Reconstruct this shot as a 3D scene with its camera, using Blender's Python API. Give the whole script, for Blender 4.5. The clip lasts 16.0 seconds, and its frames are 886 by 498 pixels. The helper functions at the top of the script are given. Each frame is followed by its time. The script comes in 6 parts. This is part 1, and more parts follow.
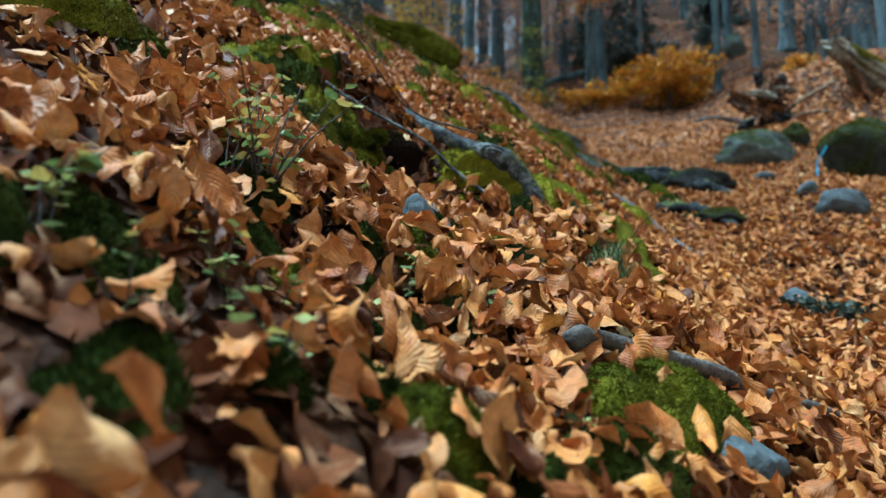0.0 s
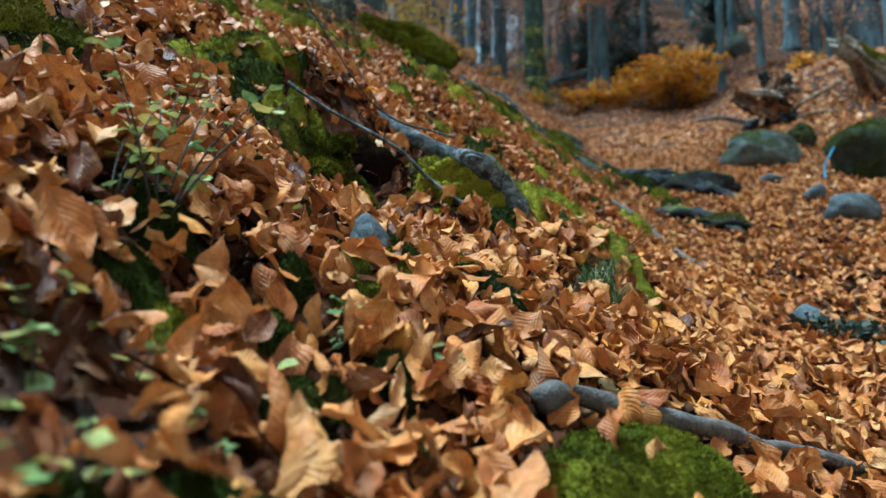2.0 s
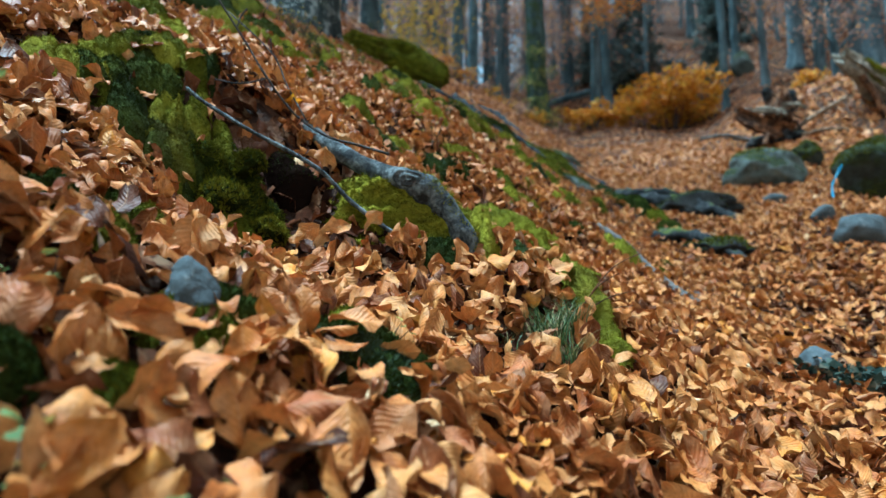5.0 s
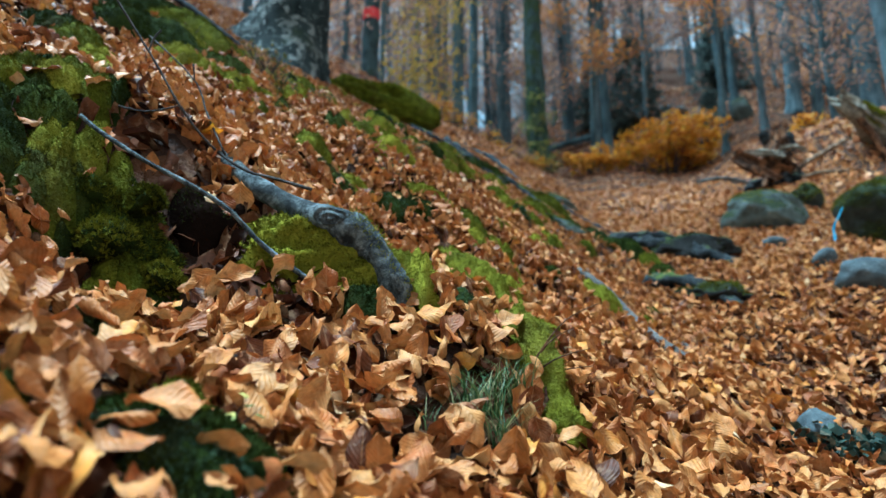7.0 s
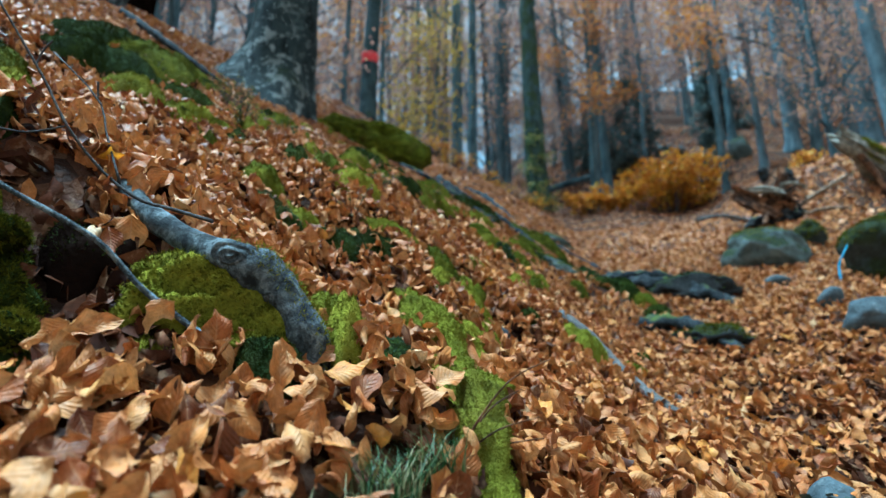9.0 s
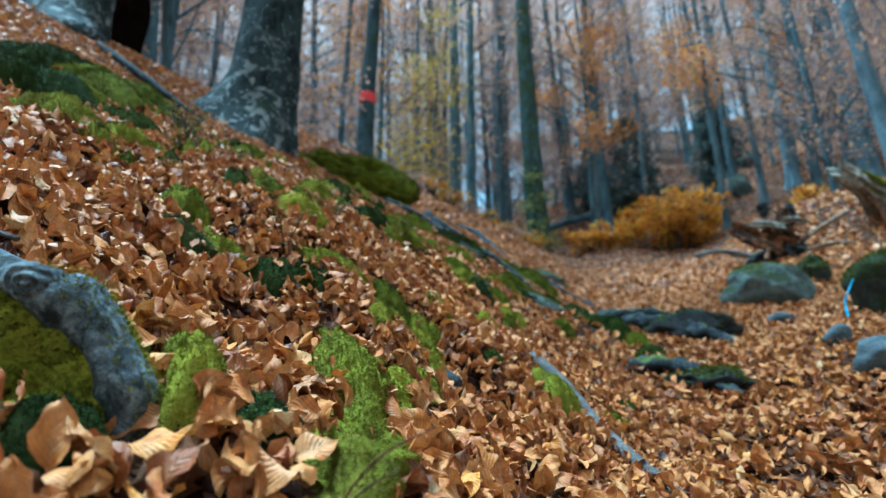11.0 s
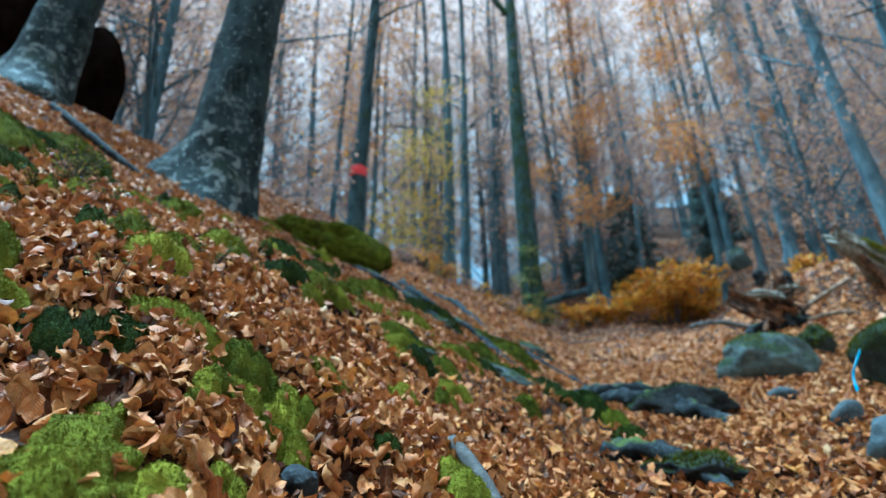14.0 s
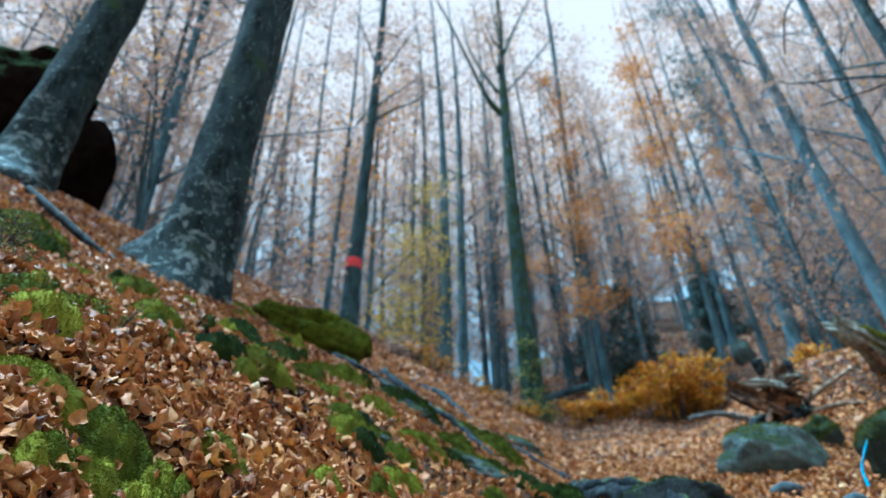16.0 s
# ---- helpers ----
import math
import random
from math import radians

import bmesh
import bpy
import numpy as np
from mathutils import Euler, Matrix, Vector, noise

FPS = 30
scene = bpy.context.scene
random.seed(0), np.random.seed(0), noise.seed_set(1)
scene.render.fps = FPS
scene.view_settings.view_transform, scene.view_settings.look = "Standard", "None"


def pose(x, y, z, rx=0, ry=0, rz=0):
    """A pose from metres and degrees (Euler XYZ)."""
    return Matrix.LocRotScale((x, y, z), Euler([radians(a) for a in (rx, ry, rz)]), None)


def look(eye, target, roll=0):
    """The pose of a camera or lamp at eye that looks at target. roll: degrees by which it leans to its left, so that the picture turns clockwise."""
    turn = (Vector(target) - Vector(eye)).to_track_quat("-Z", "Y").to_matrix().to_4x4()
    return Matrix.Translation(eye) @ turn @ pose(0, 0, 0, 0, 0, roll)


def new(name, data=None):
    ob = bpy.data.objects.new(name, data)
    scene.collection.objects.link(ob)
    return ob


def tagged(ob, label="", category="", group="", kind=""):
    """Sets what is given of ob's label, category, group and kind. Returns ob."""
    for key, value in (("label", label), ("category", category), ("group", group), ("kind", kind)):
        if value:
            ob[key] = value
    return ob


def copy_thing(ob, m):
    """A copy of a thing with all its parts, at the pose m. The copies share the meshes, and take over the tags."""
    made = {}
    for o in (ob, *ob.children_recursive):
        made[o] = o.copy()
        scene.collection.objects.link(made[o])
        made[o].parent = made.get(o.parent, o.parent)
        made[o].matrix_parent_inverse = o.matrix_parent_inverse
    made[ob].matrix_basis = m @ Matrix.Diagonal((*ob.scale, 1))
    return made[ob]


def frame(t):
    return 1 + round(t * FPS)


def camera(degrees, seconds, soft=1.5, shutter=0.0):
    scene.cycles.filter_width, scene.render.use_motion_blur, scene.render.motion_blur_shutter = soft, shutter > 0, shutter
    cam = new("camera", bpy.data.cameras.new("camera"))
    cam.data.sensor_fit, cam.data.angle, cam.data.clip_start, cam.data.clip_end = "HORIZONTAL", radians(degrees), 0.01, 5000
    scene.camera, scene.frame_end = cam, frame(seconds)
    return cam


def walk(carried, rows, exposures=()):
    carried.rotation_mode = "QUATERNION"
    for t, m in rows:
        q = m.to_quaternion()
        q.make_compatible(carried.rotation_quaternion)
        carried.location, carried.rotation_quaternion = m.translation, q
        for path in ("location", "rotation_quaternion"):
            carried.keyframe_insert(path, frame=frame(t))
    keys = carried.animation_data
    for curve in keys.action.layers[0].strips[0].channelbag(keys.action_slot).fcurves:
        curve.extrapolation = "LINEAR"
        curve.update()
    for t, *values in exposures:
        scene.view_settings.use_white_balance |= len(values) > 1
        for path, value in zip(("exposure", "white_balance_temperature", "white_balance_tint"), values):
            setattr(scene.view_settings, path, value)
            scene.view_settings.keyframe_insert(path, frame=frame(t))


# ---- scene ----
cam = camera(70.9, 16.0)
PATH = [
    (0, (0.0344, -0.016, 0.2952), (-0.0072, 1.5768, 0.4368), -0.3),
    (0.5, (0.048, 0.0264, 0.3112), (0.0048, 1.62, 0.452), -0.2),
    (1, (0.0632, 0.0664, 0.3264), (0.0192, 1.6592, 0.4672), -0.3),
    (1.5, (0.0848, 0.1136, 0.3408), (0.0368, 1.7064, 0.4832), -0.3),
    (2, (0.108, 0.1576, 0.3576), (0.0576, 1.7504, 0.4992), -0.3),
    (2.5, (0.1304, 0.2032, 0.3728), (0.0776, 1.796, 0.5144), -0.3),
    (3, (0.152, 0.2512, 0.3856), (0.0992, 1.844, 0.5256), -0.2),
    (3.5, (0.1768, 0.2984, 0.396), (0.1216, 1.8912, 0.5376), -0.2),
    (4, (0.2072, 0.3488, 0.4072), (0.148, 1.9408, 0.5576), -0.3),
    (6.5, (0.3808, 0.6, 0.4456), (0.3064, 2.1736, 0.7248), -0.4),
    (7, (0.4168, 0.6512, 0.4568), (0.34, 2.22, 0.7616), -0.4),
    (7.5, (0.4496, 0.7032, 0.4696), (0.3704, 2.2664, 0.8008), -0.4),
    (8, (0.4776, 0.7592, 0.4808), (0.3976, 2.3168, 0.8376), -0.5),
    (8.5, (0.5056, 0.8136, 0.4912), (0.4248, 2.3656, 0.8728), -0.6),
    (9, (0.5368, 0.868, 0.4992), (0.4536, 2.4128, 0.9064), -0.7),
    (11.5, (0.7288, 1.2008, 0.5552), (0.64, 2.708, 1.0856), -0.9),
    (12, (0.772, 1.2688, 0.5672), (0.6832, 2.7664, 1.1224), -0.9),
    (12.5, (0.8176, 1.3368, 0.5816), (0.728, 2.8256, 1.1608), -1.0),
    (13, (0.8608, 1.4152, 0.592), (0.7704, 2.8928, 1.1992), -1.0),
    (13.5, (0.9016, 1.496, 0.6024), (0.8128, 2.9584, 1.2456), -1.0),
    (14, (0.9448, 1.5696, 0.6144), (0.86, 3.012, 1.3016), -1.1),
    (14.5, (0.9904, 1.6288, 0.62), (0.908, 3.0456, 1.3576), -1.2),
    (15, (1.0368, 1.6832, 0.6176), (0.9568, 3.0688, 1.4144), -1.3),
    (15.5, (1.0824, 1.728, 0.612), (1.0048, 3.0784, 1.4672), -1.3),
    (16, (1.124, 1.7784, 0.604), (1.0472, 3.1, 1.5032), -1.3),
]
walk(cam, [(t, look(eye, target, roll)) for t, eye, target, roll in PATH], exposures=((0.0, 0.66, 4620, -12), (4.0, 0.88, 4580, -13), (9.0, 0.92, 4190, -17), (16.0, 1.03, 3950, -19)))
cam.data.dof.use_dof = True
cam.data.dof.focus_distance = 1.15
cam.data.dof.aperture_fstop = 3.2

# ---- light: overcast sky, brightest high over the bank ----
world = bpy.data.worlds.new("overcast_sky")
scene.world = world
world.use_nodes = True
wn, wl = world.node_tree.nodes, world.node_tree.links
wn.clear()
sky = wn.new("ShaderNodeTexSky")
sky.sky_type, sky.sun_disc = "NISHITA", False
sky.sun_elevation, sky.sun_rotation = radians(74), radians(285)
sky.air_density, sky.dust_density, sky.ozone_density = 1.0, 6.0, 1.0
cloud = wn.new("ShaderNodeMix")
cloud.data_type = "RGBA"
cloud.inputs[0].default_value = 0.9
cloud.inputs[7].default_value = (12.0, 9.0, 7.3, 1)
wl.new(sky.outputs[0], cloud.inputs[6])
back = wn.new("ShaderNodeBackground")
back.inputs[1].default_value = 0.041
wl.new(cloud.outputs[2], back.inputs[0])
wl.new(back.outputs[0], wn.new("ShaderNodeOutputWorld").inputs[0])

sun = new("sun", bpy.data.lights.new("sun", "SUN"))
sun.data.energy, sun.data.angle, sun.data.color = 5.0, radians(22), (1.0, 0.98, 0.95)
to_sun = Vector((math.sin(radians(285)) * math.cos(radians(74)), math.cos(radians(285)) * math.cos(radians(74)), math.sin(radians(74))))
sun.matrix_world = look((0, 0, 30), Vector((0, 0, 30)) - to_sun)


# ---- materials ----
class Mat:
    """A small wrapper round one node material."""

    def __init__(self, name, rough=0.7, spec=0.4):
        self.m = bpy.data.materials.new(name)
        self.m.use_nodes = True
        self.n, self.l = self.m.node_tree.nodes, self.m.node_tree.links
        self.b = self.n["Principled BSDF"]
        self.b.inputs["Roughness"].default_value = rough
        self.b.inputs["Specular IOR Level"].default_value = spec
        self.geo = self.n.new("ShaderNodeNewGeometry")
        self.tc = self.n.new("ShaderNodeTexCoord")

    def node(self, kind, **ins):
        nd = self.n.new(kind)
        for k, v in ins.items():
            self.put(nd.inputs[k.replace("_", " ")], v)
        return nd

    def put(self, socket, v):
        if isinstance(v, bpy.types.NodeSocket):
            self.l.new(v, socket)
        else:
            socket.default_value = v

    def noise(self, scale, detail=4, rough=0.6, where=None, distort=0.0):
        nd = self.node("ShaderNodeTexNoise", Scale=scale, Detail=detail, Roughness=rough, Distortion=distort)
        self.l.new(where or self.geo.outputs["Position"], nd.inputs["Vector"])
        return nd.outputs["Fac"]

    def ramp(self, fac, stops):
        nd = self.n.new("ShaderNodeValToRGB")
        el = nd.color_ramp.elements
        while len(el) < len(stops):
            el.new(0.5)
        for e, (p, c) in zip(el, stops):
            e.position, e.color = p, ((*c, 1) if isinstance(c, tuple) else (c, c, c, 1))
        self.put(nd.inputs[0], fac)
        return nd.outputs[0]

    def mix(self, fac, a, b, how="MIX"):
        nd = self.n.new("ShaderNodeMix")
        nd.data_type, nd.blend_type = "RGBA", how
        self.put(nd.inputs[0], fac)
        for i, v in ((6, a), (7, b)):
            self.put(nd.inputs[i], (*v, 1) if isinstance(v, tuple) else v)
        return nd.outputs[2]

    def math(self, op, a, b=0.0, c=0.0):
        nd = self.n.new("ShaderNodeMath")
        nd.operation = op
        for i, v in enumerate((a, b, c)):
            self.put(nd.inputs[i], v)
        return nd.outputs[0]

    def bump(self, height, strength=0.5, dist=0.01):
        nd = self.node("ShaderNodeBump", Strength=strength, Distance=dist, Height=height)
        self.l.new(nd.outputs[0], self.b.inputs["Normal"])

    def colour(self, c):
        self.put(self.b.inputs["Base Color"], (*c, 1) if isinstance(c, tuple) else c)

    def luck(self):
        """A random number for every separate piece."""
        info = self.n.new("ShaderNodeObjectInfo")
        return self.math("FRACT", self.math("ADD", info.outputs["Random"], self.geo.outputs["Random Per Island"]))

    def up(self):
        sep = self.n.new("ShaderNodeSeparateXYZ")
        self.l.new(self.geo.outputs["Normal"], sep.inputs[0])
        return sep.outputs[2]


def leaf_material(name, stops, rough, glow, veins=True, spec=0.24):
    m = Mat(name, rough, spec)
    r = m.luck()
    col = m.ramp(r, stops)
    uv = m.n.new("ShaderNodeUVMap")
    sep = m.n.new("ShaderNodeSeparateXYZ")
    m.l.new(uv.outputs[0], sep.inputs[0])
    u = m.math("ABSOLUTE", m.math("MULTIPLY_ADD", sep.outputs[0], 2.0, -1.0))
    v = sep.outputs[1]
    spots = m.ramp(m.noise(70, 6, 0.7), [(0.34, 0.40), (0.60, 1.0)])
    col = m.mix(0.75, col, spots, "MULTIPLY")
    edge = m.ramp(m.math("ADD", u, m.math("MULTIPLY", m.noise(60, 3), 0.6)), [(1.0, 1.0), (1.45, 0.5)])
    col = m.mix(0.7, col, edge, "MULTIPLY")
    patch = m.noise(26, 4, 0.6)
    col = m.mix(m.ramp(patch, [(0.50, 0.0), (0.64, 0.55)]), col, m.mix(1.0, col, (1.0, 0.68, 0.42), "MULTIPLY"))
    col = m.mix(m.ramp(patch, [(0.36, 0.32), (0.46, 0.0)]), col, m.mix(0.5, col, (0.80, 0.56, 0.32)))
    if veins:
        wave = m.math("SINE", m.math("MULTIPLY", m.math("MULTIPLY_ADD", u, -0.3, v), 58.0))
        rib = m.math("LESS_THAN", u, 0.05)
        line = m.ramp(wave, [(0.75, 0.0), (1.0, 1.0)])
        col = m.mix(m.math("MULTIPLY", m.ramp(wave, [(0.0, 1.0), (0.4, 0.0)]), 0.03), col, (0.12, 0.045, 0.015))
        col = m.mix(m.math("MULTIPLY", line, 0.04), col, (0.5, 0.30, 0.14))
        col = m.mix(m.math("MULTIPLY", rib, 0.35), col, (0.5, 0.28, 0.12))
        m.bump(m.math("ADD", m.math("MULTIPLY", wave, 0.2), m.math("ADD", m.math("MULTIPLY", m.noise(45, 4), 1.5), m.noise(140, 3))), 0.7, 0.0022)
    m.colour(col)
    glowing = m.node("ShaderNodeBsdfTranslucent", Color=col)
    both = m.n.new("ShaderNodeMixShader")
    both.inputs[0].default_value = glow
    m.l.new(m.b.outputs[0], both.inputs[1])
    m.l.new(glowing.outputs[0], both.inputs[2])
    m.l.new(both.outputs[0], m.n["Material Output"].inputs[0])
    return m.m


LITTER = leaf_material("dry_beech_leaf", [(0.0, (0.06, 0.019, 0.008)), (0.11, (0.28, 0.090, 0.020)), (0.32, (0.53, 0.205, 0.046)), (0.60, (0.58, 0.255, 0.058)), (0.80, (0.63, 0.315, 0.095)), (0.90, (0.34, 0.105, 0.025)), (0.985, (0.72, 0.33, 0.045)), (1.0, (0.80, 0.62, 0.36))], 0.55, 0.10)
# Leaves of the far slopes: distance haze is mixed into their colour.
LITTER_HAZED = leaf_material("hazed_beech_leaf", [(0.0, (0.05, 0.019, 0.011)), (0.2, (0.20, 0.072, 0.029)), (0.42, (0.44, 0.175, 0.06)), (0.62, (0.60, 0.27, 0.10)), (0.82, (0.74, 0.42, 0.20)), (0.94, (0.30, 0.10, 0.037)), (1.0, (0.69, 0.33, 0.08))], 0.55, 0.10, False)
# Lowest old leaves: the shade between upper leaves is put into this brown.
LITTER_GAP_SHADE = leaf_material("gap_shade_old_leaf", [(0.0, (0.018, 0.008, 0.005)), (0.4, (0.07, 0.026, 0.011)), (0.75, (0.15, 0.058, 0.022)), (1.0, (0.05, 0.02, 0.009))], 0.75, 0.04, False, 0.06)
PALE_LEAF = leaf_material("pale_cream_leaf", [(0.0, (0.52, 0.42, 0.20)), (1.0, (0.62, 0.52, 0.30))], 0.5, 0.1)
GREEN = leaf_material("green_leaf", [(0.0, (0.13, 0.22, 0.07)), (0.4, (0.24, 0.34, 0.11)), (0.7, (0.42, 0.45, 0.13)), (1.0, (0.62, 0.52, 0.13))], 0.5, 0.25, False)
RUST = leaf_material("hanging_autumn_leaf", [(0.0, (0.32, 0.22, 0.20)), (0.45, (0.46, 0.30, 0.25)), (0.78, (0.62, 0.37, 0.25)), (1.0, (0.80, 0.43, 0.11))], 0.6, 0.45, False)
ORANGE = leaf_material("orange_canopy_leaf", [(0.0, (0.45, 0.18, 0.07)), (0.5, (0.70, 0.30, 0.07)), (1.0, (0.82, 0.42, 0.06))], 0.6, 0.4, False)
YELLOW = leaf_material("yellow_canopy_leaf", [(0.0, (0.45, 0.33, 0.06)), (0.6, (0.66, 0.48, 0.07)), (1.0, (0.78, 0.50, 0.05))], 0.6, 0.4, False)
GOLD = leaf_material("yellow_bush_leaf", [(0.0, (0.20, 0.09, 0.012)), (0.3, (0.66, 0.25, 0.012)), (0.7, (0.86, 0.42, 0.012)), (0.9, (0.90, 0.58, 0.03)), (1.0, (0.40, 0.36, 0.05))], 0.55, 0.3, False)
NEEDLE = leaf_material("dark_wet_leaf", [(0.0, (0.018, 0.038, 0.032)), (1.0, (0.045, 0.08, 0.06))], 0.6, 0.1, False)
# Needle colour is lightened with the painted blue haze of the distance.
SPRUCE = leaf_material("hazed_spruce_needles", [(0.0, (0.10, 0.15, 0.155)), (1.0, (0.17, 0.24, 0.23))], 0.6, 0.25, False)


def soil_material():
    m = Mat("leafy_soil", 0.9, 0.2)
    big = m.noise(2.2, 5)
    fine = m.noise(38, 6)
    c = m.ramp(fine, [(0.3, (0.012, 0.007, 0.004)), (0.5, (0.07, 0.03, 0.012)), (0.7, (0.20, 0.085, 0.03))])
    c = m.mix(m.ramp(big, [(0.52, 0.0), (0.66, 0.75)]), c, (0.035, 0.045, 0.014))
    cell = m.node("ShaderNodeTexVoronoi", Scale=15.0, Randomness=1.0)
    m.l.new(m.geo.outputs["Position"], cell.inputs["Vector"])
    grey = m.n.new("ShaderNodeSeparateColor")
    m.l.new(cell.outputs["Color"], grey.inputs[0])
    old = m.ramp(grey.outputs[0], [(0.0, (0.012, 0.006, 0.004)), (0.35, (0.035, 0.016, 0.009)), (0.65, (0.075, 0.035, 0.018)), (0.9, (0.13, 0.066, 0.033)), (1.0, (0.05, 0.022, 0.010))])
    c = m.mix(m.ramp(m.noise(1.3, 4), [(0.36, 0.15), (0.5, 0.9)]), c, old)
    m.colour(c)
    m.bump(m.math("ADD", m.math("ADD", fine, big), cell.outputs["Distance"]), 0.8, 0.03)
    return m.m


def moss_material(name, dark, mid, light):
    m = Mat(name, 0.95, 0.06)
    r = m.luck()
    c = m.mix(0.55, m.ramp(r, [(0.0, dark), (0.5, mid), (1.0, light)]), m.ramp(m.noise(16, 5), [(0.3, dark), (0.52, mid), (0.72, light)]))
    c = m.mix(m.ramp(m.noise(5, 3), [(0.55, 0.0), (0.75, 0.5)]), c, (0.10, 0.075, 0.02))
    m.colour(c)
    m.bump(m.math("ADD", m.noise(240, 4), m.math("MULTIPLY", m.noise(70, 4), 1.6)), 0.95, 0.012)
    return m.m


def bark_material(name, dark, mid, pale, mossy=0.0, scale=1.0, lichen=0.5):
    m = Mat(name, 0.8, 0.12)
    where = m.tc.outputs["Object"]
    flat = m.node("ShaderNodeMapping")
    flat.inputs["Scale"].default_value = (1.0, 1.0, 5.0)
    m.l.new(where, flat.inputs[0])
    tall = m.node("ShaderNodeMapping")
    tall.inputs["Scale"].default_value = (1.0, 1.0, 0.35)
    m.l.new(where, tall.inputs[0])
    rings = m.noise(4.2 * scale, 6, 0.6, flat.outputs[0], 0.8)
    streak = m.noise(5.0 * scale, 5, 0.6, tall.outputs[0], 0.5)
    blot = m.noise(3.4 * scale, 7, 0.68, where, 0.25)
    fine = m.noise(60 * scale, 4, 0.6, where)
    sep = m.n.new("ShaderNodeSeparateXYZ")
    m.l.new(where, sep.inputs[0])
    foot = m.ramp(m.math("ADD", m.math("MULTIPLY", sep.outputs[2], 0.4), m.math("MULTIPLY", m.noise(1.5, 3, 0.5, where), 0.8)), [(0.50, 1.0), (0.85, 0.07)])
    c = m.ramp(streak, [(0.36, dark), (0.5, mid), (0.68, tuple(1.35 * v for v in mid))])
    c = m.mix(m.ramp(rings, [(0.58, 0.0), (0.70, 0.2)]), c, tuple(0.5 * (a + d) for a, d in zip(mid, pale)))
    c = m.mix(m.ramp(rings, [(0.28, 0.5), (0.40, 0.0)]), c, dark)
    c = m.mix(m.math("MULTIPLY", m.ramp(blot, [(0.57, 0.0), (0.615, 0.6 * lichen)]), foot), c, pale)
    low = m.math("MULTIPLY", m.math("MULTIPLY", foot, foot), m.ramp(m.noise(4.4 * scale, 6, 0.7, where, 0.6), [(0.55, 0.0), (0.575, 0.85 * lichen)]))
    c = m.mix(low, c, pale)
    speck = m.node("ShaderNodeTexVoronoi", Scale=16 * scale)
    m.l.new(where, speck.inputs["Vector"])
    spots = m.math("MULTIPLY", m.math("LESS_THAN", speck.outputs["Distance"], 0.17), m.ramp(blot, [(0.47, 0.0), (0.53, lichen * 1.3)]))
    c = m.mix(spots, c, tuple(min(0.6, 1.25 * v) for v in pale))
    c = m.mix(m.ramp(m.noise(2.6 * scale, 6, 0.65, where), [(0.54, 0.0), (0.66, 0.5)]), c, tuple(0.7 * v for v in dark))
    c = m.mix(0.5, c, m.ramp(fine, [(0.3, 0.5), (0.6, 1.0)]), "MULTIPLY")
    if mossy:
        c = m.mix(m.ramp(m.noise(2.2, 5, 0.6, where), [(0.62 - 0.3 * mossy, 0.0), (0.75 - 0.3 * mossy, 0.75)]), c, (0.05, 0.075, 0.02))
    m.colour(c)
    m.bump(m.math("ADD", m.math("MULTIPLY", rings, 1.0), m.math("MULTIPLY", fine, 0.35)), 0.5, 0.02)
    return m.m


def stone_material(name, base, moss, lichen=0.4, spec=0.15):
    m = Mat(name, 0.9, spec)
    n1, n2 = m.noise(7, 7, 0.65), m.noise(42, 5)
    c = m.ramp(n1, [(0.3, tuple(v * 0.45 for v in base)), (0.52, base), (0.75, tuple(min(0.6, v * 1.6) for v in base))])
    c = m.mix(m.ramp(n2, [(0.58, 0.0), (0.66, lichen)]), c, (0.36, 0.38, 0.36))
    if moss > 0:
        cover = m.math("ADD", m.math("MULTIPLY", m.up(), 0.45), m.noise(5, 5))
        green = m.ramp(m.noise(60, 4), [(0.3, (0.016, 0.024, 0.014)), (0.7, (0.06, 0.08, 0.036))])
        c = m.mix(m.ramp(cover, [(0.98 - 0.5 * moss, 0.0), (1.08 - 0.5 * moss, 1.0)]), c, green)
    m.colour(c)
    m.bump(m.math("ADD", n1, m.math("MULTIPLY", n2, 0.4)), 0.7, 0.03)
    return m.m


def wood_material(name, dark, pale, grain=12, moss=0.0, spec=0.2):
    m = Mat(name, 0.8, spec)
    mp = m.node("ShaderNodeMapping")
    mp.inputs["Scale"].default_value = (1.0, 1.0, 1.0)
    m.l.new(m.tc.outputs["Object"], mp.inputs[0])
    n1, n2 = m.noise(grain, 7, 0.72, mp.outputs[0], 0.35), m.noise(grain * 8, 4, 0.6, mp.outputs[0])
    c = m.ramp(n1, [(0.40, dark), (0.52, tuple(0.5 * (a + d) for a, d in zip(dark, pale))), (0.56, pale), (0.68, tuple(min(0.7, 1.5 * v) for v in pale))])
    c = m.mix(0.6, c, m.ramp(n2, [(0.3, 0.4), (0.6, 1.0)]), "MULTIPLY")
    if moss:
        c = m.mix(m.ramp(m.math("ADD", m.math("MULTIPLY", m.up(), 0.3), m.noise(6, 4)), [(0.9 - 0.4 * moss, 0.0), (1.0 - 0.4 * moss, 0.9)]), c, (0.09, 0.12, 0.02))
    m.colour(c)
    m.bump(m.math("ADD", n1, m.math("MULTIPLY", n2, 0.5)), 0.8, 0.012)
    return m.m


def plain_material(name, c, rough=0.5):
    m = Mat(name, rough, 0.4)
    m.colour(m.mix(0.35, c, m.ramp(m.noise(30, 3), [(0.3, 0.55), (0.7, 1.0)]), "MULTIPLY"))
    return m.m


